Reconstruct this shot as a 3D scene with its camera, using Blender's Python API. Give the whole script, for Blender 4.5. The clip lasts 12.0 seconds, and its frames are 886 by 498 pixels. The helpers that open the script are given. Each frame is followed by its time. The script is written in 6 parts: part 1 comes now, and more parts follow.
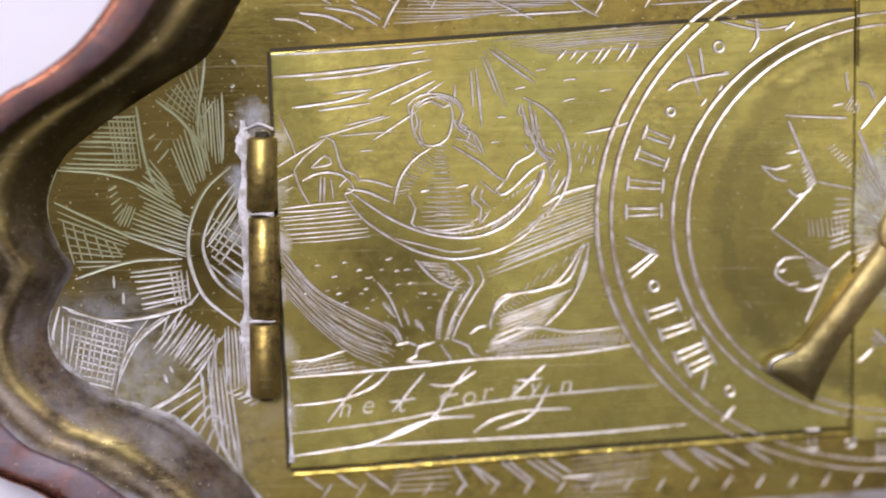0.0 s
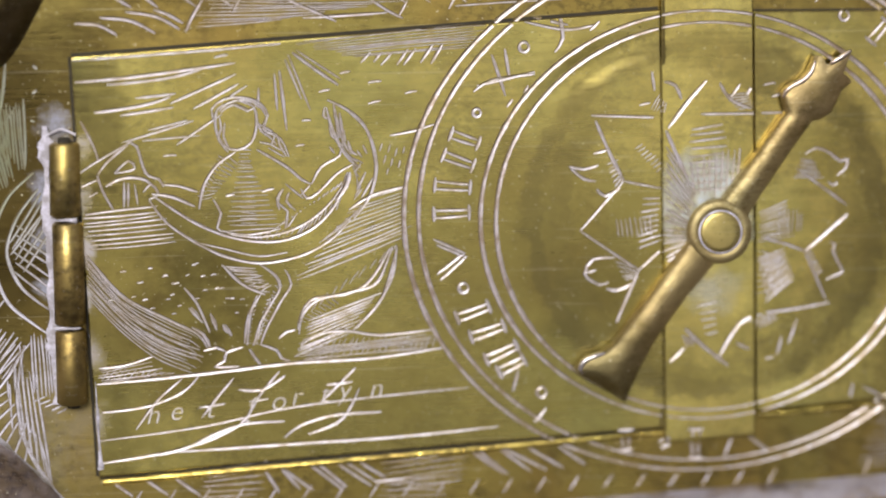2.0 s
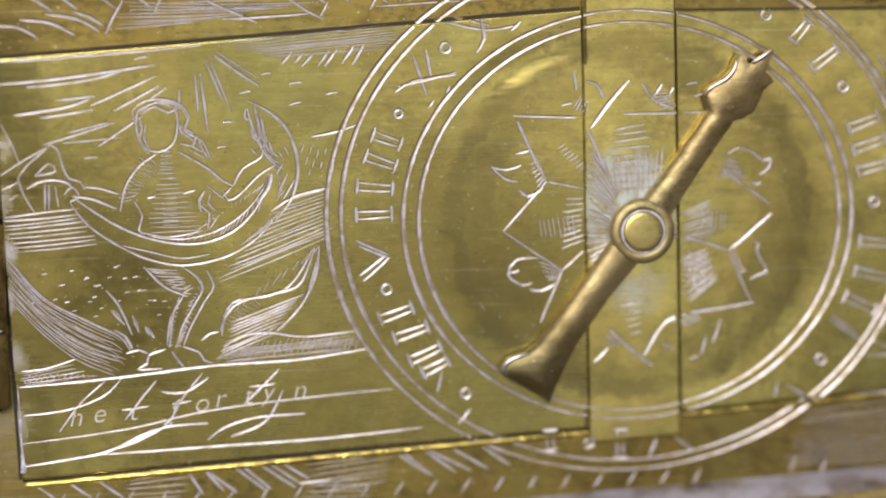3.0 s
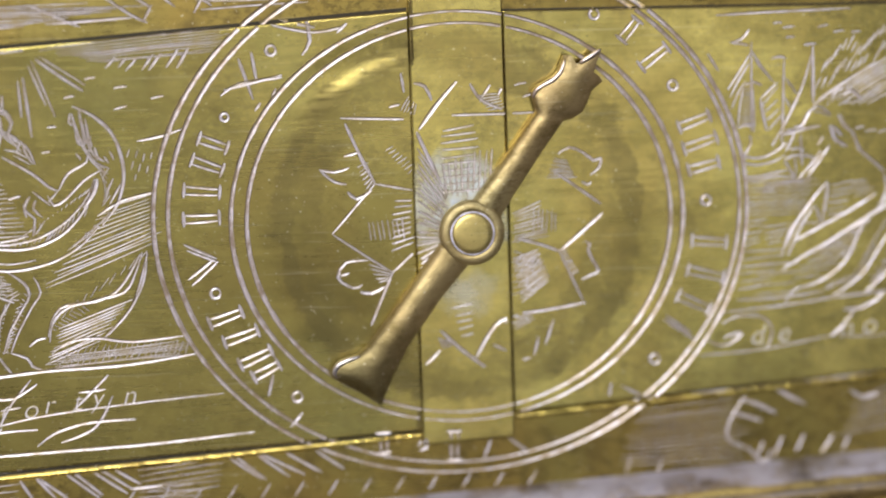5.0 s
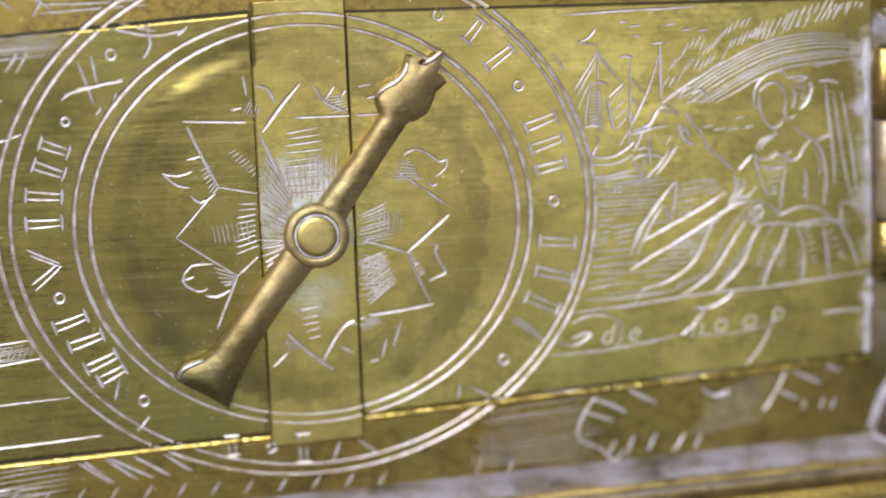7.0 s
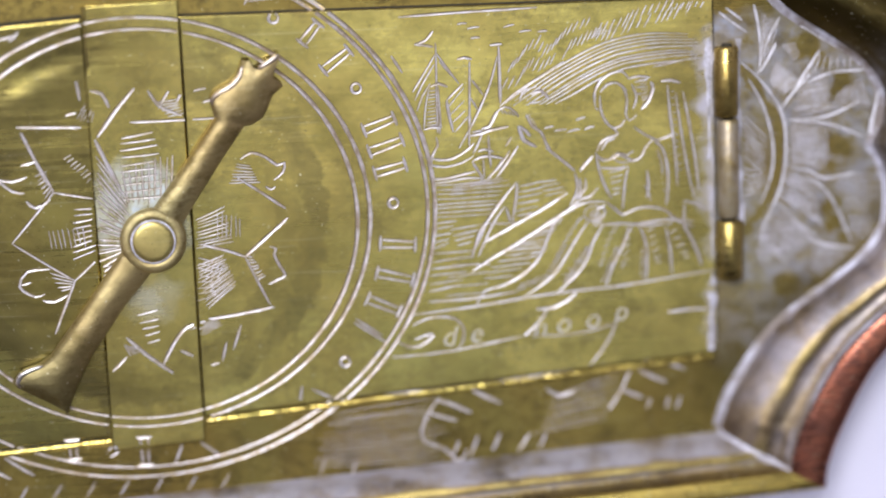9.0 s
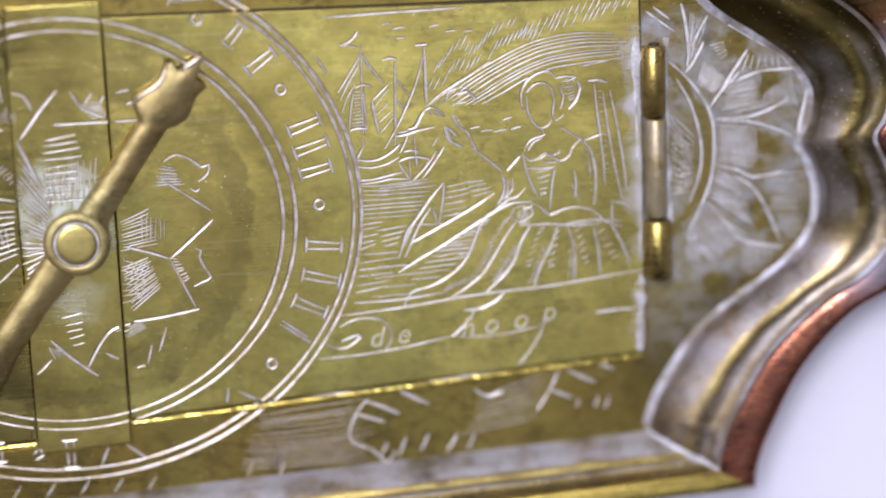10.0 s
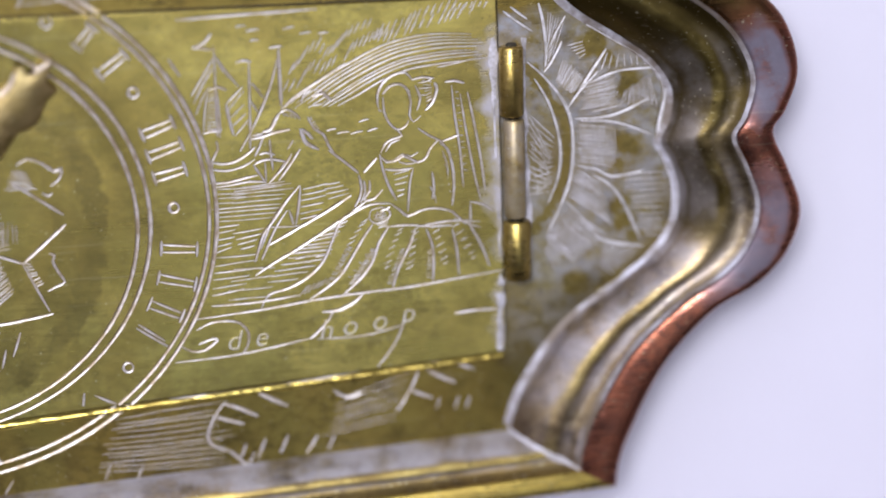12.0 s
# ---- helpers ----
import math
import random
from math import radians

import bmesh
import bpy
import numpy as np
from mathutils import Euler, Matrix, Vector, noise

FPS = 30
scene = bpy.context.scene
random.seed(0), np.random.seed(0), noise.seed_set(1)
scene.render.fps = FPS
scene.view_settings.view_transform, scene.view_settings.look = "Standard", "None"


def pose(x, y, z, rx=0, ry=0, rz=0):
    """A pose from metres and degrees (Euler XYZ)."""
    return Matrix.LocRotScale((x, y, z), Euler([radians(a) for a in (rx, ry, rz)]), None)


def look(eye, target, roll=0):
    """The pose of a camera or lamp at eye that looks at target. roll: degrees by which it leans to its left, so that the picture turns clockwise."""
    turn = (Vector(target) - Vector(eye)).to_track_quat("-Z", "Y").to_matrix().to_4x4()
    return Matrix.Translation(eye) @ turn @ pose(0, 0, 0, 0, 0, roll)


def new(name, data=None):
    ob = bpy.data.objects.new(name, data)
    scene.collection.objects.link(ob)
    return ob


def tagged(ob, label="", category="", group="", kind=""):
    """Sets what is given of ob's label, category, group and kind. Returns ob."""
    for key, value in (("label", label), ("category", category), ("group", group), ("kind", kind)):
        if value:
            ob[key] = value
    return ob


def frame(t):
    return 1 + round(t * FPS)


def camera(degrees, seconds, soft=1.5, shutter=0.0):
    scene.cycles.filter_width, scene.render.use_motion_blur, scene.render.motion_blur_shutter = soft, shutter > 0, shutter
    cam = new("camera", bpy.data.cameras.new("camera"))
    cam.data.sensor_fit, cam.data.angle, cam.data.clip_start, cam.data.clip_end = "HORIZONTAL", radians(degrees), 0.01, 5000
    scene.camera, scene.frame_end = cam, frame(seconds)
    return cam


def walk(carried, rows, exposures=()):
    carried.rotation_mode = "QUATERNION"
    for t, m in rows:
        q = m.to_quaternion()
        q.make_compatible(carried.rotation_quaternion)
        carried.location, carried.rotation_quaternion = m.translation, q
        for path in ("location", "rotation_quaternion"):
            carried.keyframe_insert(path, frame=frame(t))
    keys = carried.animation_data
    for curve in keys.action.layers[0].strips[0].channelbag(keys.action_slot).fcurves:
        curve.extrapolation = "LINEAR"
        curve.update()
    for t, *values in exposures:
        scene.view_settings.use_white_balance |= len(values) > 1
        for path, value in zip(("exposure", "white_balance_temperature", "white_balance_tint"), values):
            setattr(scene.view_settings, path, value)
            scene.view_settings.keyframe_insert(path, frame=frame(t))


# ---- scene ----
# A shallow brass and copper tobacco box, engraved on its flat top, on a white table.
# Plan numbers are in millimetres; MM turns them into metres.
MM = 0.001

# ---- camera ----
cam = camera(19.974, 12.0, soft=2.0)
cam.data.dof.use_dof = True
cam.data.dof.focus_distance = 0.2567
cam.data.dof.aperture_fstop = 4.6
ROWS = [
    (0, -0.06370, 0.03019, 0.28590, -7.322, -3.723, -0.412),
    (0.5, -0.06015, 0.03005, 0.28564, -7.285, -4.024, -0.523),
    (1, -0.05656, 0.02999, 0.28573, -7.251, -4.316, -0.663),
    (1.5, -0.05309, 0.02995, 0.28587, -7.225, -4.569, -0.789),
    (2, -0.04863, 0.02990, 0.28582, -7.217, -4.853, -0.940),
    (2.5, -0.04566, 0.03000, 0.28602, -7.228, -5.031, -1.053),
    (3, -0.04209, 0.03021, 0.28603, -7.281, -5.198, -1.153),
    (5, -0.02684, 0.03166, 0.28611, -7.612, -5.798, -1.636),
    (5.5, -0.02304, 0.03235, 0.28627, -7.769, -5.902, -1.738),
    (6, -0.01828, 0.03404, 0.28583, -8.172, -5.882, -1.828),
    (6.5, -0.01446, 0.03631, 0.28568, -8.696, -5.869, -1.892),
    (8.5, 0.00129, 0.04562, 0.28432, -10.870, -6.024, -2.115),
    (9, 0.00530, 0.04790, 0.28409, -11.400, -6.162, -2.176),
    (9.5, 0.00837, 0.04997, 0.28343, -11.900, -6.440, -2.205),
    (10, 0.01049, 0.05194, 0.28239, -12.389, -6.796, -2.221),
    (10.5, 0.01226, 0.05388, 0.28147, -12.867, -7.176, -2.221),
    (11, 0.01442, 0.05594, 0.28116, -13.347, -7.581, -2.212),
    (11.5, 0.01653, 0.05791, 0.28027, -13.844, -7.966, -2.154),
    (12, 0.01892, 0.06002, 0.27953, -14.359, -8.360, -2.121),
]
walk(cam, [(t, pose(x, y, z, rx, ry, rz)) for t, x, y, z, rx, ry, rz in ROWS],
     exposures=((0, -0.46, 6680, 12), (2, -0.51, 6750, 12), (3.2, -0.53, 6680, 12), (5, -0.51, 6560, 12), (6.5, -0.47, 6450, 12), (8.5, -0.34, 6200, 11.5), (9, -0.35, 6200, 11.5), (10, -0.35, 6200, 11.5), (11, -0.34, 6180, 11.5), (12, -0.46, 6280, 11)))

# ---- light: an inferred north-west lamp and two added to brighten the brass ----
world = bpy.data.worlds.new("room_air")
scene.world = world
world.use_nodes = True
world.node_tree.nodes["Background"].inputs[0].default_value = (0.75, 0.82, 1.0, 1)
world.node_tree.nodes["Background"].inputs[1].default_value = 0.3


def area_lamp(name, eye, target, sx, sy, watts, colour):
    data = bpy.data.lights.new(name, "AREA")
    data.shape, data.size, data.size_y, data.energy, data.color = "RECTANGLE", sx, sy, watts, colour
    ob = new(name, data)
    ob.matrix_world = look(eye, target)
    return ob


# centre x, y, width, depth, watts, colour
UNSEEN_LAMPS = (((-0.5, 0.79), 0.8, 0.8, 50, (1.0, 0.98, 0.98)), ((0.22, -0.08), 0.56, 0.45, 1.05, (1.0, 0.98, 0.95)),
             ((0.2, -0.52), 0.6, 0.3, 0.36, (1.0, 0.98, 0.95)))
for (x, y), sx, sy, watts, colour in UNSEEN_LAMPS:
    area_lamp("unseen_lamp", (x, y, 1.76), (x, y, 0.0), sx, sy, watts, colour)


# ---- materials ----
def material(name, base=(0.5, 0.5, 0.5), metallic=0.0, roughness=0.5):
    m = bpy.data.materials.new(name)
    m.use_nodes = True
    b = m.node_tree.nodes["Principled BSDF"]
    b.inputs["Base Color"].default_value = (*base, 1)
    b.inputs["Metallic"].default_value = metallic
    b.inputs["Roughness"].default_value = roughness
    return m


class Nodes:
    """Short hand for building a node tree."""

    def __init__(self, m):
        self.t, self.b = m.node_tree, m.node_tree.nodes["Principled BSDF"]
        self.co = self.t.nodes.new("ShaderNodeTexCoord").outputs["Object"]

    def link(self, a, b):
        self.t.links.new(a, b)

    def noise(self, scale, detail=4.0, rough=0.55, stretch=(1, 1, 1), turn=0.0, seed=0.0):
        mp = self.t.nodes.new("ShaderNodeMapping")
        mp.inputs["Scale"].default_value = stretch
        mp.inputs["Rotation"].default_value = (0, 0, turn)
        mp.inputs["Location"].default_value = (seed, seed * 0.7, seed * 0.3)
        n = self.t.nodes.new("ShaderNodeTexNoise")
        n.inputs["Scale"].default_value, n.inputs["Detail"].default_value, n.inputs["Roughness"].default_value = scale, detail, rough
        self.link(self.co, mp.inputs["Vector"])
        self.link(mp.outputs["Vector"], n.inputs["Vector"])
        return n.outputs["Fac"]

    def ramp(self, fac, lo, hi, a=0.0, b=1.0):
        n = self.t.nodes.new("ShaderNodeMapRange")
        for k, v in zip(("From Min", "From Max", "To Min", "To Max"), (lo, hi, a, b)):
            n.inputs[k].default_value = v
        self.link(fac, n.inputs["Value"])
        return n.outputs["Result"]

    def math(self, op, a, b):
        n = self.t.nodes.new("ShaderNodeMath")
        n.operation = op
        for k, v in enumerate((a, b)):
            if isinstance(v, (int, float)):
                n.inputs[k].default_value = v
            else:
                self.link(v, n.inputs[k])
        return n.outputs[0]

    def mix(self, fac, a, b):
        n = self.t.nodes.new("ShaderNodeMix")
        n.data_type = "RGBA"
        self.link(fac, n.inputs["Factor"])
        for k, v in (("A", a), ("B", b)):
            sock = [s for s in n.inputs if s.name == k and s.type == "RGBA"][0]
            if isinstance(v, tuple):
                sock.default_value = (*v, 1)
            else:
                self.link(v, sock)
        return [s for s in n.outputs if s.type == "RGBA"][0]

    def spot(self, x, y, r0, r1):
        """1 inside r0 of the upright line at x, y (metres), 0 outside r1."""
        sp = self.t.nodes.new("ShaderNodeSeparateXYZ")
        self.link(self.co, sp.inputs[0])
        dx, dy = self.math("SUBTRACT", sp.outputs[0], x), self.math("SUBTRACT", sp.outputs[1], y)
        d = self.math("SQRT", self.math("ADD", self.math("MULTIPLY", dx, dx), self.math("MULTIPLY", dy, dy)), 0)
        d = self.math("ADD", d, self.math("MULTIPLY", self.math("SUBTRACT", self.noise(420, 3, 0.6, seed=17.0), 0.5), 0.004))
        return self.ramp(d, r0, r1, 1.0, 0.0)

    def share(self):
        """How far across a lofted band: 0 at the plate's edge, 1 at the rim."""
        uv = self.t.nodes.new("ShaderNodeUVMap")
        uv.uv_map = "profile"
        sp = self.t.nodes.new("ShaderNodeSeparateXYZ")
        self.link(uv.outputs[0], sp.inputs[0])
        wave = self.math("MULTIPLY", self.math("SUBTRACT", self.noise(160, 3, 0.6, seed=15.0), 0.5), 0.12)
        return self.math("ADD", sp.outputs[1], wave)

    def band(self, share, s0, s1):
        return self.math("MULTIPLY", self.ramp(share, s0 - 0.02, s0 + 0.03), self.ramp(share, s1 - 0.03, s1 + 0.02, 1.0, 0.0))

    def bump(self, height, strength, distance):
        n = self.t.nodes.new("ShaderNodeBump")
        n.inputs["Strength"].default_value, n.inputs["Distance"].default_value = strength, distance
        self.link(height, n.inputs["Height"])
        self.link(n.outputs["Normal"], self.b.inputs["Normal"])


def aged_brass(name, clean, tarnish, stain, rough=(0.26, 0.46), amount=1.0, film=(), film_colour=(0.62, 0.62, 0.6), patina_shade=(), bare=(), bands=(), worn=(), patch=(420, 0.30, 0.56, 0.12), relief=0.35, rubbed=0.0, annulus=()):
    """Hand-polished brass: brushing along its length, tarnish in clouds, small dark specks, dried polish where film
    says.

    film, patina_shade, bare: round patches (x, y, inner radius, outer radius in mm, force); some paint in reflections.
    annulus: bare ring (x, y, two radii, force). bands: the film kept between two shares of a lofted profile (from, to,
    force); worn: the same for ridges rubbed bright.
    """
    m = material(name, clean, 1.0, 0.35)
    n = Nodes(m)
    cloud = n.ramp(n.noise(70, 6, 0.62, (1, 1.3, 1)), 0.40, 0.66, 0, amount)
    mottle = n.ramp(n.noise(1100, 4, 0.7, (0.8, 1.1, 1), seed=2.0), 0.46, 0.64, 0, 0.22 + 0.6 * amount)
    blot = n.ramp(n.noise(260, 4, 0.6, seed=3.0), 0.50, 0.72, 0, 0.8 * amount)
    speck = n.ramp(n.noise(2300, 2, 0.5, seed=5.0), 0.68, 0.75)
    glint = n.ramp(n.noise(2600, 2, 0.5, seed=8.0), 0.69, 0.74)
    brush = n.noise(1500, 3, 0.6, (0.05, 1.6, 1), 0.05)
    scratch = n.ramp(n.noise(2400, 2, 0.5, (0.022, 1.0, 1), 0.9, 11.0), 0.66, 0.70)
    fine = n.noise(3500, 2, 0.5, (0.05, 1.4, 1), 0.35, 7.0)
    col = n.mix(cloud, clean, tarnish)
    brown = n.ramp(n.noise(34, 4, 0.6, seed=31.0), 0.44, 0.62, 0, 0.6)
    green = n.ramp(n.noise(42, 3, 0.55, (1.6, 0.8, 1), seed=33.0), 0.48, 0.64, 0, 0.5)
    col = n.mix(brown, col, (clean[0] * 0.62, clean[1] * 0.52, clean[2] * 0.5))
    col = n.mix(green, col, (clean[0] * 0.66, clean[1] * 0.76, clean[2] * 0.85))
    col = n.mix(blot, col, stain)
    col = n.mix(n.math("MULTIPLY", mottle, n.ramp(n.noise(90, 3, seed=4.0), 0.38, 0.6)), col, stain)
    col = n.mix(n.math("MULTIPLY", speck, 0.6), col, tuple(0.35 * c for c in stain))
    col = n.mix(n.ramp(brush, 0.35, 0.7, 0, 0.09 if rubbed else 0.18), col, tarnish)
    rgh = n.math("ADD", n.ramp(cloud, 0, 1, rough[0], rough[1]), n.ramp(brush, 0.3, 0.7, -0.05, 0.06))
    for x, y, r0, r1, force in patina_shade:
        dark = n.math("MULTIPLY", n.spot(x * MM, y * MM, r0 * MM, r1 * MM), n.ramp(n.noise(150, 5, 0.65, seed=6.0), 0.25, 0.5, 0.7 * force, force))
        col = n.mix(dark, col, (0.095, 0.07, 0.022))
        if rubbed:
            rgh = n.math("ADD", rgh, n.math("MULTIPLY", dark, 0.2))
    if rubbed:
        worm = n.math("MULTIPLY", n.ramp(n.noise(480, 5, 0.7, (1, 1.25, 1), 0.4, 41.0), 0.49, 0.66, 0, 0.65), n.ramp(n.noise(60, 3, 0.6, seed=43.0), 0.42, 0.58, 0.15, 1.0))
        col = n.mix(worm, col, stain)
        dull = n.ramp(n.noise(170, 6, 0.68, (1, 1.2, 1), 0.3, 45.0), 0.44, 0.62, 0, 0.5)
        col = n.mix(dull, col, (clean[0] * 0.56, clean[1] * 0.55, clean[2] * 0.5))
        rgh = n.math("ADD", rgh, n.math("MULTIPLY", dull, 0.1))
        # darker broken rings inside the dial
        for r0, r1, seed, force in ((14.2, 16.0, 21.0, 0.8), (16.4, 17.0, 23.0, 0.6), (17.4, 18.8, 25.0, 1.0)):
            ring = n.math("SUBTRACT", n.spot(-0.0002, -0.0003, r1 * MM, (r1 + 0.6) * MM), n.spot(-0.0002, -0.0003, (r0 - 0.5) * MM, r0 * MM))
            col = n.mix(n.math("MULTIPLY", ring, n.ramp(n.noise(95, 5, 0.65, seed=seed), 0.36, 0.6, 0.15 * rubbed, force * rubbed)), col, (0.19, 0.155, 0.06))
    col = n.mix(n.math("MULTIPLY", glint, 0.6), col, (0.75, 0.7, 0.5))
    col = n.mix(n.math("MULTIPLY", scratch, 0.13), col, (0.75, 0.7, 0.5))
    if worn:
        share = n.share()
        for s0, s1, force in worn:
            rub = n.math("MULTIPLY", n.band(share, s0, s1), n.ramp(n.noise(110, 4, 0.6, seed=12.0), 0.44, 0.62, 0.0, force))
            col = n.mix(rub, col, (0.72, 0.58, 0.2))
            rgh = n.math("SUBTRACT", rgh, n.math("MULTIPLY", rub, 0.08))
    total = None
    for x, y, r0, r1, force in film:
        dab = n.math("MULTIPLY", n.spot(x * MM, y * MM, r0 * MM, r1 * MM), force)
        total = dab if total is None else n.math("MAXIMUM", total, dab)
    if bands:
        share, caught = n.share(), None
        for s0, s1, force in bands:
            strip = n.math("MULTIPLY", n.band(share, s0, s1), force)
            caught = strip if caught is None else n.math("MAXIMUM", caught, strip)
        total = n.math("MULTIPLY", total, caught)
    for x, y, r0, r1, force in bare:
        total = n.math("MULTIPLY", total, n.math("SUBTRACT", 1.0, n.math("MULTIPLY", n.spot(x * MM, y * MM, r0 * MM, r1 * MM), force)))
    for x, y, r0, r1, force in annulus:
        band = n.math("SUBTRACT", n.spot(x * MM, y * MM, (r1 - 0.15) * MM, (r1 + 0.15) * MM), n.spot(x * MM, y * MM, (r0 - 0.15) * MM, (r0 + 0.15) * MM))
        total = n.math("MULTIPLY", total, n.math("SUBTRACT", 1.0, n.math("MULTIPLY", band, force)))
    if film:
        patchy = n.math("MULTIPLY", total, n.ramp(n.noise(patch[0], 5, 0.65, seed=9.0), *patch[1:], 1.0))
        tone = n.mix(n.noise(900, 4, 0.6, seed=13.0), film_colour, tuple(0.72 * c for c in film_colour))
        col = n.mix(patchy, col, tone)
        rgh = n.math("ADD", rgh, n.math("MULTIPLY", patchy, 0.25))
        n.link(n.ramp(patchy, 0, 1, 1.0, 0.15), n.b.inputs["Metallic"])
    n.link(col, n.b.inputs["Base Color"])
    n.link(rgh, n.b.inputs["Roughness"])
    grain = n.math("ADD", n.math("MULTIPLY", fine, 0.25), n.math("ADD", n.math("MULTIPLY", brush, 0.16 if rubbed else 0.5), n.math("MULTIPLY", mottle, 0.45)))
    n.bump(grain, relief, 0.00005)
    return m


BRASS_CLEAN, BRASS_DULL, BRASS_STAIN = (0.64, 0.55, 0.17), (0.47, 0.385, 0.105), (0.25, 0.205, 0.07)
LILAC = (0.45, 0.435, 0.52)
brass_door = aged_brass("door_brass", BRASS_CLEAN, BRASS_DULL, BRASS_STAIN, (0.17, 0.3), amount=0.3, relief=0.2, patina_shade=((-40, -20, 3, 14, 0.3), (-27, -17, 5, 13, 0.32), (-53, -8, 5, 13, 0.78), (-60, -6, 2, 7, 0.4), (-62, 3, 2, 8, 0.25), (-30, -2, 14, 34, 0.13), (-20, -3, 7, 15, 0.2), (-14, -2, 7, 14, 0.28), (-12, -13, 5, 11, 0.3), (22, -2, 2, 7, 0.22), (56.6, 10, 1, 4, 0.3), (56.4, 2, 1, 4.5, 0.35), (56.6, -5, 1, 4, 0.3)), film=((-65.2, 8, 1.2, 2.4, 0.7), (-65, 3, 1.2, 2.4, 0.7), (-64.9, -2, 1.2, 2.4, 0.7), (-64.8, -7, 1.2, 2.4, 0.7), (-64.6, -13, 1.2, 2.6, 0.7), (-64.2, -20, 1.2, 2.6, 0.6), (60.6, 14, 2.0, 3.6, 0.95), (60.6, 9, 2.0, 3.6, 0.95), (60.6, 4, 2.0, 3.6, 0.95), (60.6, -1, 2.0, 3.6, 0.95), (60.5, -6, 1.6, 2.8, 0.8), (60.2, -11, 1.2, 2.4, 0.8), (60, -15, 1.2, 2.4, 0.9)), film_colour=(0.58, 0.56, 0.64), rubbed=0.6)
brass_bar = aged_brass("bar_brass", (0.69, 0.595, 0.185), BRASS_DULL, BRASS_STAIN, (0.17, 0.3), amount=0.3, film=((0.0, 0.8, 3.2, 6.4, 0.95), (-3.8, 1.5, 1, 3.4, 0.6), (0.6, -8, 1, 3.5, 0.35)), rubbed=0.36, relief=0.2, film_colour=(0.70, 0.79, 0.86))
brass_plate = aged_brass("plate_brass", (0.42, 0.33, 0.09), (0.27, 0.205, 0.06), (0.13, 0.095, 0.035), (0.28, 0.48),
                         film=((64.5, 3.5, 13, 15.5, 0.62), (-66.4, 10.4, 1.0, 2.4, 0.8), (-67.4, 4, 0.8, 1.8, 0.8), (-67.4, -1, 0.8, 1.8, 0.8), (-67.2, -6, 0.8, 1.8, 0.8), (-67.0, -11, 0.8, 1.8, 0.8), (-66.8, -16, 0.8, 1.8, 0.8), (-82, -15, 5, 10, 0.5), (-68, -20, 4, 9, 0.15), (60.8, 16.6, 0.8, 2.2, 0.9), (64, -14, 3, 7, 0.3)), film_colour=(0.42, 0.445, 0.55), patch=(480, 0.33, 0.58, 0.14),
                         patina_shade=((-79, 3, 13, 22, 1.0), (-66, 17, 4, 10, 0.7), (-80, 8, 9, 16, 0.6), (-56, 30, 3, 14, 0.6), (64, -19, 3, 9, 0.6), (69, -14, 2, 6, 0.5)),
                         annulus=((56.3, 3.7, 9.7, 11.0, 0.9),), bare=((63.2, 3.4, 2.2, 5.2, 0.7), (69.4, 14.6, 0.9, 1.9, 0.95), (71, 13, 0.5, 1.1, 0.9), (73.3, 10, 0.9, 1.7, 0.95), (73.8, 8.5, 0.6, 1.1, 0.9), (72.9, 3.6, 1.0, 1.9, 0.95), (72.2, 1.8, 0.5, 1.2, 0.9),
                               (72.2, -2.6, 0.5, 1.1, 0.9), (72.8, -4.4, 0.7, 1.5, 0.95), (73.4, -6, 0.5, 1.1, 0.9), (67.1, -10.6, 0.8, 1.6, 0.95)))
# dark north spots paint dark reflections; the outer crease band paints a pale highlight
brass_mould = aged_brass("moulding_brass", (0.31, 0.235, 0.135), (0.16, 0.115, 0.075), (0.06, 0.04, 0.028), (0.32, 0.48),
                         film=((82, 0, 13, 18, 0.5), (74, -20, 10, 15, 1.0), (80, -12, 5, 10, 0.85), (-88, -24, 14, 26, 0.9), (30, -62, 34, 42, 0.8), (-30, -62, 34, 42, 0.6)), film_colour=LILAC,
                         bands=((-0.05, 0.08, 0.9), (0.08, 0.31, 0.55), (0.44, 0.56, 0.45), (0.6, 0.7, 0.8)), worn=((0.30, 0.42, 0.3),), patch=(150, 0.38, 0.6, 0.1),
                         patina_shade=((77, 23, 15, 26, 1.0), (83, 11, 3, 8, 0.8), (79.6, -2.4, 2.5, 6, 1.0), (73, -14, 1.5, 4.5, 0.7), (70, -21, 1, 4, 0.5), (82, 24, 5, 12, 0.8), (-78, 22, 12, 26, 0.75), (-88, 14, 5, 12, 0.7), (-94, 2, 6, 14, 0.6)))
brass_side = aged_brass("side_moulding_brass", (0.34, 0.25, 0.085), (0.18, 0.13, 0.05), (0.07, 0.05, 0.03), (0.24, 0.42),
                        film=((0, -40, 80, 90, 0.85),), film_colour=(0.46, 0.45, 0.52), bands=((-0.05, 0.3, 0.95), (0.42, 0.5, 0.5)), patch=(200, 0.3, 0.56, 0.1), worn=((0.31, 0.42, 0.6),))
brass_edge = aged_brass("side_rim_brass", (0.74, 0.6, 0.16), (0.5, 0.38, 0.1), (0.22, 0.16, 0.05), (0.18, 0.34))
brass_hinge = aged_brass("hinge_brass", (0.56, 0.44, 0.15), (0.3, 0.225, 0.075), (0.13, 0.095, 0.04), (0.34, 0.5), amount=1.3)
brass_pin = aged_brass("east_hinge_brass", (0.62, 0.5, 0.16), (0.4, 0.3, 0.09), (0.13, 0.095, 0.035), (0.2, 0.34), amount=1.1, relief=0.8)
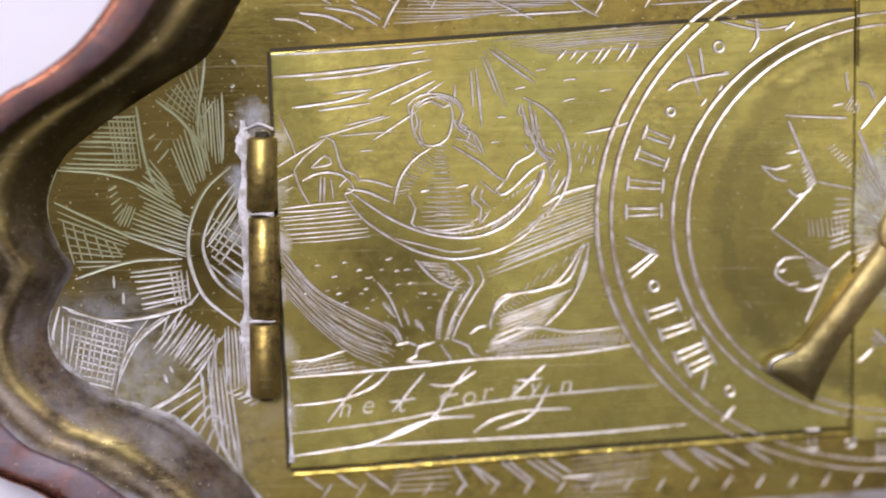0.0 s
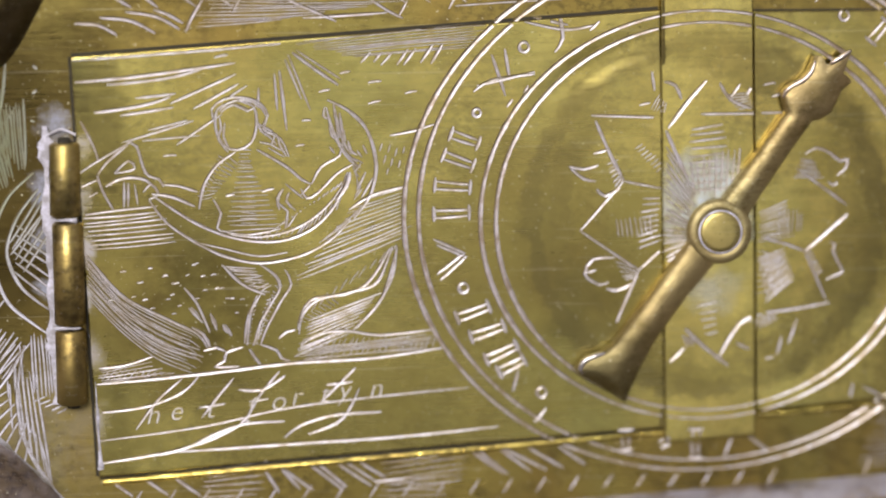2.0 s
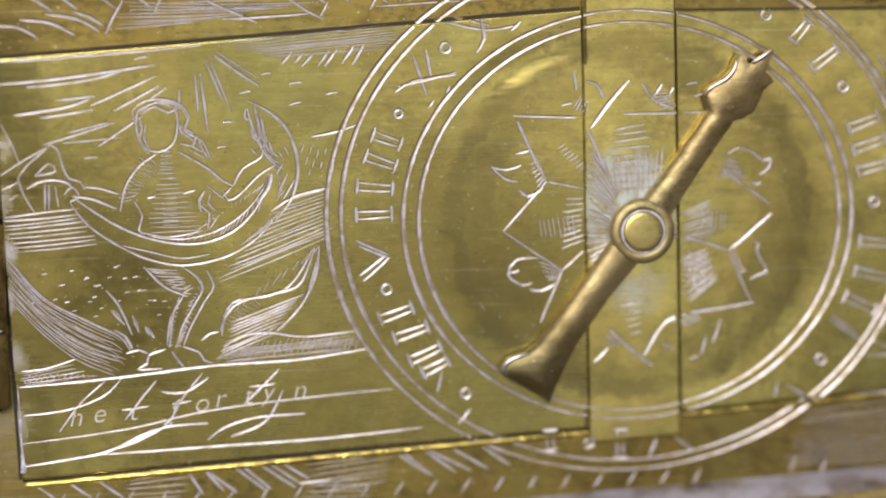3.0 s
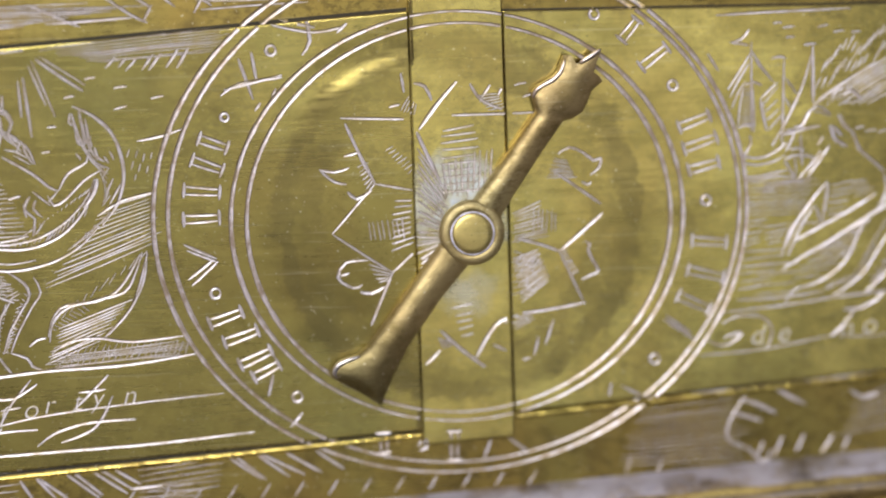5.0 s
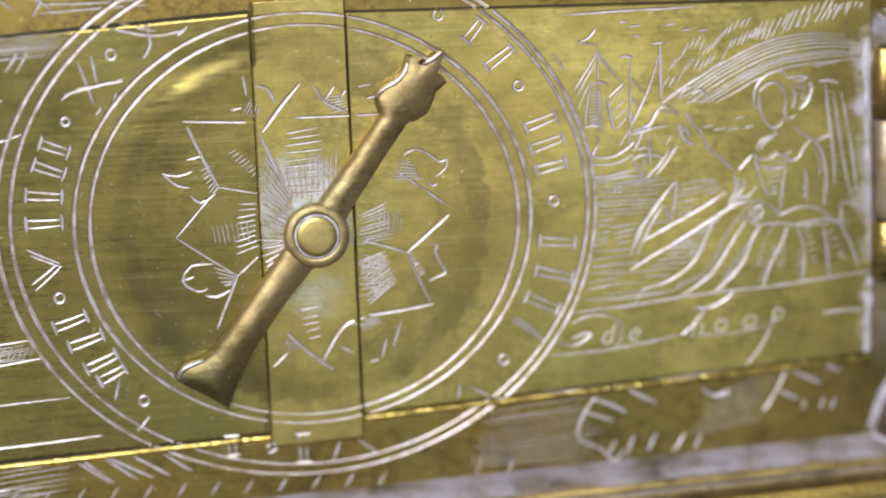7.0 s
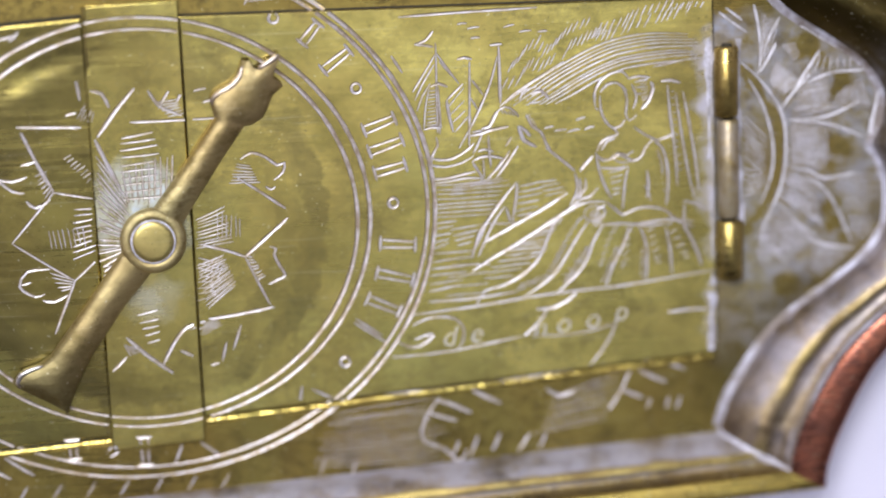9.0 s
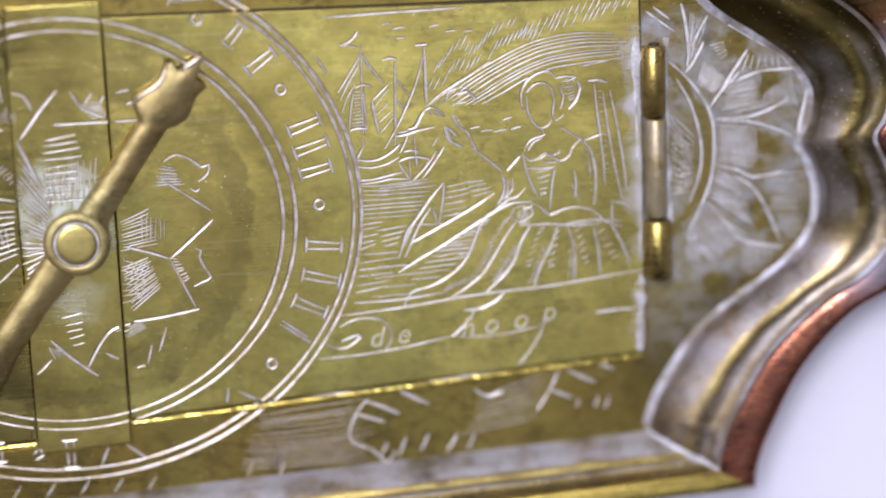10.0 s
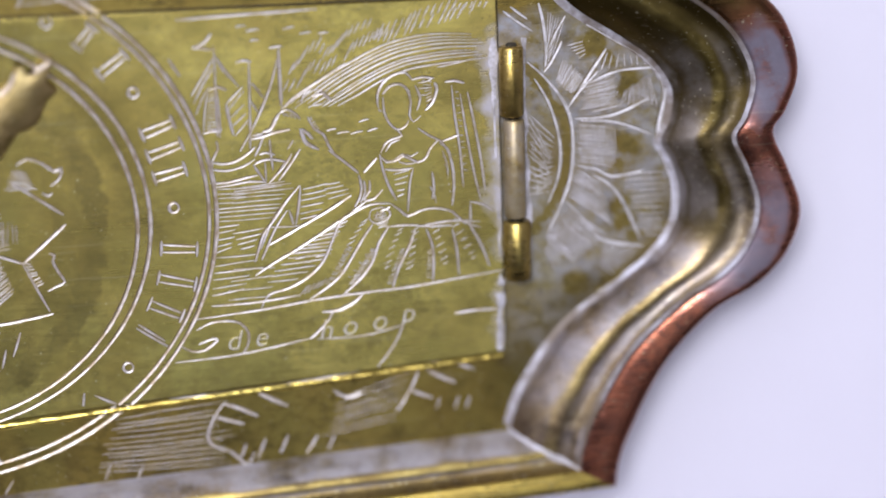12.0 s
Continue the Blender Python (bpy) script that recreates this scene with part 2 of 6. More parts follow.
brass_knuckle = aged_brass("dull_knuckle_brass", (0.6, 0.48, 0.16), (0.42, 0.31, 0.09), (0.22, 0.16, 0.05), (0.28, 0.42), film=((60.7, 3, 14, 18, 0.4),), film_colour=(0.55, 0.54, 0.58))
brass_pointer = aged_brass("pointer_brass", (0.6, 0.5, 0.24), (0.45, 0.365, 0.17), (0.2, 0.15, 0.05), (0.5, 0.62), amount=0.8, relief=0.8, patina_shade=((-11, -18, 2.5, 7, 0.6), (-7, -14, 1.5, 5, 0.3)))
brass_rivet = aged_brass("pin_brass", (0.72, 0.6, 0.22), (0.58, 0.46, 0.16), (0.3, 0.23, 0.08), (0.34, 0.46), amount=0.7)
brass_pale = aged_brass("pale_edge_brass", (0.80, 0.74, 0.70), (0.62, 0.53, 0.42), (0.36, 0.28, 0.17), (0.28, 0.4))
# lilac film and the dark north spot paint in what the rim reflects
copper = aged_brass("rim_copper", (0.38, 0.14, 0.085), (0.23, 0.09, 0.06), (0.10, 0.05, 0.045), (0.2, 0.36),
                    film=((88.6, 11.5, 4, 7.5, 0.9), (88, -8, 5, 11, 0.8), (-96, -18, 14, 26, 0.75), (-88, 22, 8, 22, 0.45)), film_colour=(0.17, 0.165, 0.235), patina_shade=((82, 25, 6, 11, 0.85),), bands=((0.6, 0.9, 1.0),), patch=(260, 0.24, 0.46, 0.15))


def polish_residue(name, colour, dark, metallic=0.25, rough=0.55, verdigris=(), clean=0.4, fade=()):
    m = material(name, colour, metallic, rough)
    n = Nodes(m)
    col = n.mix(n.ramp(n.noise(700, 5, 0.65), clean, clean + 0.2), colour, dark)
    for x, y, r0, r1, force in verdigris:
        col = n.mix(n.math("MULTIPLY", n.spot(x * MM, y * MM, r0 * MM, r1 * MM), force), col, (0.30, 0.33, 0.18))
    if fade:
        col = n.mix(n.ramp(n.noise(130, 4, 0.65, seed=19.0), 0.43, 0.58, 0, 0.85), col, (0.15, 0.11, 0.075))
    for x, y, r0, r1, force in fade:
        col = n.mix(n.math("MULTIPLY", n.spot(x * MM, y * MM, r0 * MM, r1 * MM), force), col, (0.12, 0.085, 0.055))
    n.link(col, n.b.inputs["Base Color"])
    return m


cut_pale = polish_residue("engraved_groove_pale", (0.96, 0.92, 0.92), (0.66, 0.58, 0.48), 0.8, 0.38, clean=0.45)
cut_dull = polish_residue("engraved_groove_dull", (0.82, 0.78, 0.80), (0.55, 0.47, 0.38), 0.75, 0.44, clean=0.45)
cut_filled = polish_residue("engraved_groove_filled", (0.74, 0.73, 0.79), (0.4, 0.38, 0.38), 0.3, 0.5, verdigris=((-79, 9, 8, 17, 0.9), (-84, 0, 3, 9, 0.7)), clean=0.45)
cut_ring = polish_residue("engraved_ring_groove", (0.9, 0.84, 0.82), (0.55, 0.45, 0.34), 0.8, 0.4, clean=0.42)
dried_polish = polish_residue("dried_polish", (0.68, 0.67, 0.77), (0.36, 0.34, 0.36))
# pale tone for dried polish and for a painted highlight, darkened in places
polish_highlight = polish_residue("polish_highlight", (0.60, 0.60, 0.71), (0.36, 0.34, 0.38), clean=0.44, fade=((71.5, -22, 5, 12, 0.55), (83, 22, 6, 13, 0.85), (74, 32, 5, 12, 0.6), (70, -32, 5, 9, 0.5)))
grey_film = polish_residue("grey_polish_film", (0.40, 0.39, 0.43), (0.2, 0.18, 0.15))
# dark colour that paints shade into the grooves' walls and outer edges
groove_shade = polish_residue("groove_shade", (0.14, 0.105, 0.05), (0.3, 0.24, 0.12), 0.4, 0.5)
dark_gap = material("gap_grime", (0.03, 0.025, 0.015), 0.0, 0.8)


def painted(name, colour, rough, scale=40):
    m = material(name, colour, 0, rough)
    n = Nodes(m)
    n.link(n.mix(n.noise(scale, 4), colour, tuple(0.94 * c for c in colour)), n.b.inputs["Base Color"])
    n.bump(n.noise(scale * 30, 3), 0.1, 0.0002)
    return m


white_cloth = painted("white_table_paint", (0.78, 0.77, 0.93), 0.7)
wall_paint = painted("wall_paint", (0.45, 0.43, 0.46), 0.8, 6)
light_paint = painted("light_wall_paint", (0.72, 0.72, 0.75), 0.8, 6)
dark_paint = painted("dark_wall_paint", (0.09, 0.08, 0.075), 0.8, 6)
ceiling_paint = painted("ceiling_paint", (0.36, 0.36, 0.36), 0.8, 6)


# ---- helpers for meshes ----
def link_mesh(name, bm, mat, smooth=True):
    me = bpy.data.meshes.new(name)
    bmesh.ops.recalc_face_normals(bm, faces=bm.faces)
    for f in bm.faces:
        f.smooth = smooth
    bm.to_mesh(me)
    bm.free()
    me.materials.append(mat)
    return new(name, me)


def part(name, bm, mat, parent, label="", smooth=True):
    ob = link_mesh(name, bm, mat, smooth)
    ob.parent = parent
    if label:
        tagged(ob, label=label)
    return ob


def box_mesh(lo, hi):
    bm = bmesh.new()
    bmesh.ops.create_cube(bm, size=1)
    for v in bm.verts:
        v.co = [lo[i] + (v.co[i] + 0.5) * (hi[i] - lo[i]) for i in range(3)]
    return bm


def rail(points, closed=False, step=0.6):
    """A smooth line through a few plan points (Catmull-Rom)."""
    p = [Vector(q) for q in points]
    if len(p) == 2:
        n = max(2, int((p[1] - p[0]).length / (step * 1.7)) + 1)
        return [p[0].lerp(p[1], i / n) for i in range(n + 1)]
    out = []
    count = len(p) if closed else len(p) - 1
    for i in range(count):
        a, b, c, d = (p[(i + k) % len(p)] if closed else p[min(max(i + k, 0), len(p) - 1)] for k in (-1, 0, 1, 2))
        n = max(2, int((c - b).length / step))
        for j in range(n):
            u = j / n
            out.append(0.5 * ((2 * b) + (c - a) * u + (2 * a - 5 * b + 4 * c - d) * u * u + (3 * b - a - 3 * c + d) * u ** 3))
    if not closed:
        out.append(p[-1])
    return out


def between(rows, x):
    """Straight-line value at x in rows of (x, value)."""
    for (x0, y0), (x1, y1) in zip(rows, rows[1:]):
        if x <= x1:
            return y0 + (y1 - y0) * max(0.0, min(1.0, (x - x0) / (x1 - x0)))
    return rows[-1][1]


# ---- the room: unseen walls added, their tones set to shape the reflections ----
def slab_object(name, lo, hi, mat):
    return tagged(link_mesh(name, box_mesh(lo, hi), mat, False), kind="structure")


tagged(slab_object("table_top", (-1.2, -1.2, -0.03), (1.2, 1.2, 0.026), white_cloth), "matt white table top under the box", "table")
slab_object("unseen_wall_east", (1.2, -1.2, 0), (1.3, 1.2, 1.75), wall_paint)
slab_object("unseen_wall_north", (-1.2, 1.2, 0), (1.2, 1.3, 1.75), light_paint)
# an unseen ceiling, open at the three lamps
def pierced_wall(name, boxes, mat):
    bm = bmesh.new()
    for lo, hi in boxes:
        piece = box_mesh(lo, hi)
        tmp = bpy.data.meshes.new("tmp")
        piece.to_mesh(tmp)
        piece.free()
        bm.from_mesh(tmp)
        bpy.data.meshes.remove(tmp)
    return tagged(link_mesh(name, bm, mat, False), kind="structure")


slab_object("unseen_wall_west", (-1.3, -1.2, 0), (-1.2, 1.2, 1.75), wall_paint)
slab_object("unseen_wall_south", (-1.2, -1.3, 0), (1.2, -1.2, 1.75), dark_paint)
XS = sorted({-1.2, 1.2} | {x + k * sx / 2 for (x, y), sx, sy, *_ in UNSEEN_LAMPS for k in (-1, 1)})
YS = sorted({-1.2, 1.2} | {y + k * sy / 2 for (x, y), sx, sy, *_ in UNSEEN_LAMPS for k in (-1, 1)})
pierced_wall("ceiling", [((x0, y0, 1.75), (x1, y1, 1.85)) for x0, x1 in zip(XS, XS[1:]) for y0, y1 in zip(YS, YS[1:])
                         if not any(abs(x0 + x1 - 2 * x) < sx and abs(y0 + y1 - 2 * y) < sy for (x, y), sx, sy, *_ in UNSEEN_LAMPS)], ceiling_paint)

# ---- the box: outlines ----
TOP = 30.0      # upper face of the two doors
PLATE = 29.3    # upper face of the plate round them
END_E = [(59.4, -26.4), (60, -24.1), (61.4, -21), (65.8, -15.1), (71.9, -10.7), (75.8, -7.6), (77.7, -4.5), (78, -1), (77.2, 1.8), (76.2, 3.9), (77.2, 6.1), (77.4, 9.4), (75.3, 12.6), (71.9, 15.2), (66.6, 19), (62.6, 24.8), (60.2, 29), (59.7, 31.4)]
RIM_E = [(70.2, -32.1), (70.5, -29.7), (71.8, -26.1), (75.4, -19.3), (80.6, -13.8), (85.7, -11.0), (88.9, -7.7), (90.3, -3.4), (88.9, 1.2), (87.4, 5.0), (88.7, 7.2), (90, 11), (89.3, 15.1), (86.9, 18.8), (79.8, 24.4), (74.3, 30.2), (71.3, 36.7), (70.2, 41.3)]
END_W = [(-65.5, 26.8), (-67.4, 23), (-70.9, 17.3), (-75, 14.6), (-78.8, 12.2), (-82.8, 9.5), (-86, 6.6), (-87.5, 2.1), (-86.5, -2), (-85.1, -4.3), (-86.6, -7.1), (-87.8, -10.4), (-86.3, -14.2), (-81.5, -17.7), (-77.5, -19.3), (-74, -21), (-67.7, -27.2), (-64.3, -32.3)]
RIM_W = [(-75.5, 34.5), (-77, 29.2), (-80.5, 23), (-84, 18.6), (-88, 15.6), (-91.3, 13.8), (-96.5, 9.6), (-99.4, 4.3), (-98.6, -0.3), (-96.8, -3.6), (-98.3, -6.9), (-99.9, -11.7), (-99.2, -17.7), (-95.1, -23.6), (-92.3, -25.3), (-88.3, -27.2), (-81, -32.7), (-77.1, -39.6)]


def outline(east, west):
    """Closed line round the plan with a fixed number of points on every stretch, so that two outlines pair up."""
    def run(p, n):
        out = []
        for i in range(len(p) - 1):
            a, b, c, d = (Vector(p[min(max(i + k, 0), len(p) - 1)]) for k in (-1, 0, 1, 2))
            for j in range(n):
                u = j / n
                out.append(0.5 * ((2 * b) + (c - a) * u + (2 * a - 5 * b + 4 * c - d) * u * u + (3 * b - a - 3 * c + d) * u ** 3))
        return out + [Vector(p[-1])]
    line = run(east, 6)
    line += [Vector(east[-1]).lerp(Vector(west[0]), i / 40) for i in range(1, 40)]
    line += run(west, 6)
    line += [Vector(west[-1]).lerp(Vector(east[0]), i / 40) for i in range(1, 40)]
    return line


INNER, OUTER = outline(END_E, END_W), outline(RIM_E, RIM_W)


def loft(profile, first=0, last=284):
    """A band round the box, or a stretch of it: profile rows are (share of the way from the plate's edge to the rim, height in mm)."""
    bm = bmesh.new()
    rows = []
    for s, z in profile:
        row = []
        for p in (a.lerp(b, s) for a, b in zip(INNER, OUTER)):
            # worn and a little dented along its slopes
            wave = 0.14 * noise.noise(Vector((p.x * 0.28, p.y * 0.28, 8.3))) + 0.05 * noise.noise(Vector((p.x * 0.9, p.y * 0.9, 4.1)))
            row.append(bm.verts.new((*(p * MM), (z + wave * 4 * max(0.0, s * (1 - s))) * MM)))
        rows.append(row)
    n = len(INNER)
    uv = bm.loops.layers.uv.new("profile")
    for r0, r1, (s0, _), (s1, _) in zip(rows, rows[1:], profile, profile[1:]):
        for i in range(first, last):
            f = bm.faces.new((r0[i], r0[(i + 1) % n], r1[(i + 1) % n], r1[i]))
            for loop, v in zip(f.loops, ((i / n, s0), ((i + 1) / n, s0), ((i + 1) / n, s1), (i / n, s1))):
                loop[uv].uv = v
    bmesh.ops.delete(bm, geom=[v for v in bm.verts if not v.link_faces], context="VERTS")
    return bm


box = tagged(new("tobacco_box"), "antique engraved brass tobacco box with copper rim on white table", "box")

bm = bmesh.new()
bm.faces.new([bm.verts.new((*(p * MM), PLATE * MM)) for p in INNER])
bmesh.ops.triangulate(bm, faces=bm.faces)
plate = part("top_plate", bm, brass_plate, box, "engraved brass plate with tarnish and dried polish", False)
OGEE = [(0, PLATE + 0), (0.02, PLATE + 0.15), (0.06, PLATE + 0.7), (0.12, PLATE + 1.5), (0.2, PLATE + 2.2), (0.28, PLATE + 2.7), (0.34, PLATE + 3), (0.38, PLATE + 3.12), (0.42, PLATE + 3.14), (0.46, PLATE + 3.12), (0.5, PLATE + 3.16), (0.54, PLATE + 3.3), (0.6, PLATE + 3.72), (0.65, PLATE + 4.15)]
LIP = [(0.65, PLATE + 4.15), (0.66, PLATE + 4.5), (0.68, PLATE + 4.6), (0.8, PLATE + 4.75), (0.93, PLATE + 4.9), (0.97, PLATE + 4.8), (0.995, PLATE + 4.4), (1, PLATE + 3.8), (0.985, PLATE + 3.3)]
EAST, NORTH, WEST, SOUTH = (0, 102), (102, 142), (142, 244), (244, 284)
for span in (EAST, WEST):
    part("moulding", loft(OGEE, *span), brass_mould, box, "tarnished brass ogee moulding")
    part("rim", loft(LIP, *span), copper, box, "worn reddish copper rim")
for span in (NORTH, SOUTH):
    part("moulding", loft(OGEE, *span), brass_side, box, "straight brass moulding with a greyish band")
    part("rim", loft(LIP, *span), brass_edge, box, "bright rubbed brass rim")
part("side_wall", loft([(0.985, PLATE + 3.3), (0.99, PLATE + 2.5), (0.97, PLATE + 0.6), (0.9, PLATE - 1.2), (0.78, PLATE - 2.4), (0.6, PLATE - 3.1), (0.45, 26.1)]), brass_mould, box, "brass wall of the box, drawn in below")
bm = bmesh.new()
bm.faces.new([bm.verts.new((*(a.lerp(b, 0.45) * MM), 26.1 * MM)) for a, b in zip(INNER, OUTER)])
bmesh.ops.triangulate(bm, faces=bm.faces)
part("base", bm, brass_mould, box, smooth=False)

# ---- doors, middle bar ----
DOOR_W = [(-64.7, 17.5), (-4.8, 21.1), (-4.5, -22.4), (-63.3, -25.7)]
DOOR_E = [(5, 20.8), (59.6, 20.1), (59.4, -17.4), (5.2, -20.9)]
BAR = [(-4.73, 22.3), (4.92, 22.4), (5.11, -23.5), (-4.43, -24)]
DIAL = Vector((-0.23, -0.27))


def dish(x, y):
    """The shallow track that the turning pointer has worn inside the dial."""
    r = math.hypot(x - DIAL.x, (y - DIAL.y) * 1.11)
    turn = math.degrees(math.atan2(y - DIAL.y, x - DIAL.x))
    track = -(0.03 + 0.27 * math.exp(-((turn - 124) / 21) ** 2)) * math.exp(-((r - 21.0) / 1.8) ** 2)
    track += 0.12 * max(0.0, 1 - (r / 20.5) ** 2)
    # hand-beaten sheet is never quite flat, and the long door sags a little
    waves = 0.13 * noise.noise(Vector((x / 17, y / 13, 2.7))) + 0.03 * noise.noise(Vector((x / 5, y / 4, 5.1)))
    sag = 0.45 * (min(1.0, abs((x + 32) / 28)) ** 2 - 0.5) if x < -4.6 else 0.0
    # and sits a little proud along its upper edge
    lean = 0.014 * y if x < -4.6 else 0.0
    return track + waves + sag + lean


def inside(q, x, y, pad=0.0):
    for (ax, ay), (bx, by) in zip(q, q[1:] + q[:1]):
        if (bx - ax) * (y - ay) - (by - ay) * (x - ax) > pad:
            return False
    return True


def slab(q, nx, ny, top, thick=1.0):
    """A plate over four corners (clockwise from the upper left), its face a fine grid, its edges softened."""
    bm = bmesh.new()
    a, b, c, d = (Vector(p) for p in q)
    wide, deep = (b - a).length, (d - a).length
    us = [0, 0.09 / wide, 0.16 / wide] + [i / nx for i in range(1, nx)] + [1 - 0.16 / wide, 1 - 0.09 / wide, 1]
    vs = [0, 0.12 / deep, 0.2 / deep] + [i / ny for i in range(1, ny)] + [1 - 0.2 / deep, 1 - 0.12 / deep, 1]
    grid = []
    for j, v in enumerate(vs):
        row = []
        for i, u in enumerate(us):
            p = a.lerp(b, u).lerp(d.lerp(c, u), v)
            edge = i in (0, len(us) - 1) or j in (0, len(vs) - 1)
            row.append(bm.verts.new((p.x * MM, p.y * MM, (top + dish(p.x, p.y) - (0.08 if edge else 0)) * MM)))
        grid.append(row)
    for j in range(len(vs) - 1):
        for i in range(len(us) - 1):
            bm.faces.new((grid[j][i], grid[j][i + 1], grid[j + 1][i + 1], grid[j + 1][i]))
    ring = grid[0] + [r[-1] for r in grid[1:]] + grid[-1][-2::-1] + [r[0] for r in grid[-2:0:-1]]
    low = [bm.verts.new((v.co.x, v.co.y, (top - thick) * MM)) for v in ring]
    for i in range(len(ring)):
        k = (i + 1) % len(ring)
        bm.faces.new((ring[i], ring[k], low[k], low[i]))
    return bm


door_w = part("door", slab(DOOR_W, 90, 66, TOP), brass_door, box, "engraved brass door with a sailing scene")
door_e = part("door", slab(DOOR_E, 82, 60, TOP), brass_door, box, "engraved brass door with a harbour scene")
middle = part("middle_bar", slab(BAR, 18, 66, TOP - 0.04), brass_bar, box, "brass bar under the pointer with bluish dried polish")

# dark gaps along the doors' edges, a hair above the plate
def gap(q, width):
    bm = bmesh.new()
    for (ax, ay), (bx, by) in zip(q, q[1:] + q[:1]):
        a, b = Vector((ax, ay)), Vector((bx, by))
        n = Vector((-(b - a).y, (b - a).x)).normalized() * width
        bm.faces.new([bm.verts.new((*(p * MM), (PLATE + 0.03) * MM)) for p in (a, b, b + n, a + n)])
    return bm


part("gap", gap(DOOR_W, 0.35), dark_gap, plate, "dark grime in the joint", False)
part("gap", gap(DOOR_E, 0.2), dark_gap, plate, "dark grime in the joint", False)


def gleam_edge(a, b, seed):
    """A raised bright strip added along the plate's edge below a door, for the gleam there."""
    bm = bmesh.new()
    a, b = Vector(a), Vector(b)
    n = Vector(((b - a).y, -(b - a).x)).normalized()
    n = n if n.y < 0 else -n
    rows, steps = [], 160
    for k in range(steps + 1):
        p = a.lerp(b, k / steps)
        lift = 0.24 + 0.12 * noise.noise(Vector((p.x * 0.5, seed, 0))) + 0.1 * noise.noise(Vector((p.x * 2.2, seed, 4)))
        rows.append([bm.verts.new((*(q * MM), (PLATE + z) * MM)) for q, z in ((p + n * 0.36, 0.0), (p + n * 0.62, lift), (p + n * 0.75, lift), (p + n * 1.1, -0.02))])
    for r0, r1 in zip(rows, rows[1:]):
        for j in range(3):
            bm.faces.new((r0[j], r0[j + 1], r1[j + 1], r1[j]))
    return bm


part("gleam_edge", gleam_edge((-63.0, -25.7), (-4.6, -22.4), 1.0), brass_edge, plate, "added bright edge for the gleam along the opening")
part("gleam_edge", gleam_edge((5.3, -20.9), (59.2, -17.4), 2.0), brass_edge, plate, "added bright edge for the gleam along the opening")

# ---- hinges ----
def barrel(x, y0, y1, z, r):
    bm = bmesh.new()
    n, rows = 28, []
    rings = [(y0, 0.55), (y0, 0.86), (y0 + 0.22 * (1 if y1 > y0 else -1), 1.0), (y1 - 0.22 * (1 if y1 > y0 else -1), 1.0), (y1, 0.86), (y1, 0.55)]
    for y, k in rings:
        rows.append([bm.verts.new(((x + r * k * math.cos(a) + 0.09 * math.sin(3 * y)) * MM, y * MM, (z + r * k * math.sin(a)) * MM))
                     for a in (2 * math.pi * i / n for i in range(n))])
    for r0, r1 in zip(rows, rows[1:]):
        for i in range(n):
            bm.faces.new((r0[i], r0[(i + 1) % n], r1[(i + 1) % n], r1[i]))
    for r0, y, s in ((rows[0], y0, 1), (rows[-1], y1, -1)):
        c = bm.verts.new((x * MM, (y + (0.4 * s if y1 > y0 else -0.4 * s)) * MM, z * MM))
        for i in range(n):
            bm.faces.new((r0[i], r0[(i + 1) % n], c))
    return bm


hinge_w = part("hinge", barrel(-65.7, 9.4, -18.3, PLATE + 0.75, 0.7), dark_gap, box, "three-knuckle brass hinge with pale grime")
for y0, y1 in ((8.9, 1.4), (0.8, -9.7), (-10.2, -17.9)):
    part("knuckle", barrel(-65.7, y0, y1, PLATE + 0.8, 1.58), brass_hinge, hinge_w)
hinge_e = part("hinge", barrel(60.9, 15.2, -9.4, PLATE + 0.6, 0.6), dark_gap, box, "three-knuckle brass hinge with pale grime")
for x, y0, y1, r in ((60.85, 15.0, 7.7, 1.27), (60.95, 7.4, -3.0, 1.1), (60.9, -3.3, -9.6, 1.45)):
    part("knuckle", barrel(x, y0, y1, PLATE + 0.8, r), brass_pin if r > 1.2 else brass_knuckle, hinge_e)


# ---- dried polish and dirt caught in the creases ----
def crust(line, width, z, seed, least=0.03):
    """A thin uneven bead of dried polish along a plan line."""
    bm = bmesh.new()
    pts = rail(line, step=0.25)
    rows = []
    for k, p in enumerate(pts):
        a, b = pts[max(k - 1, 0)], pts[min(k + 1, len(pts) - 1)]
        t = (b - a).normalized()
        n = Vector((-t.y, t.x))
        swell = min(1.0, max(least, 0.5 + 1.5 * noise.noise(Vector((p.x * 0.31, p.y * 0.31, seed + 3)))))
        wl = width * swell * (0.5 + 0.25 * noise.noise(Vector((p.x * 0.9, p.y * 0.9, seed))) + 0.15 * noise.noise(Vector((p.x * 2.6, p.y * 2.6, seed))))
        wr = width * swell * (0.5 + 0.25 * noise.noise(Vector((p.x * 0.9, p.y * 0.9, seed + 7))) + 0.15 * noise.noise(Vector((p.x * 2.6, p.y * 2.6, seed + 7))))
        rows.append([bm.verts.new((q.x * MM, q.y * MM, (z + dz) * MM)) for q, dz in ((p + n * wl, -0.02), (p + n * wl * 0.5, 0.01 + 0.04 * swell), (p - n * wr * 0.5, 0.01 + 0.04 * swell), (p - n * wr, -0.02))])
    for r0, r1 in zip(rows, rows[1:]):
        for j in range(3):
            bm.faces.new((r0[j], r0[j + 1], r1[j + 1], r1[j]))
    return bm


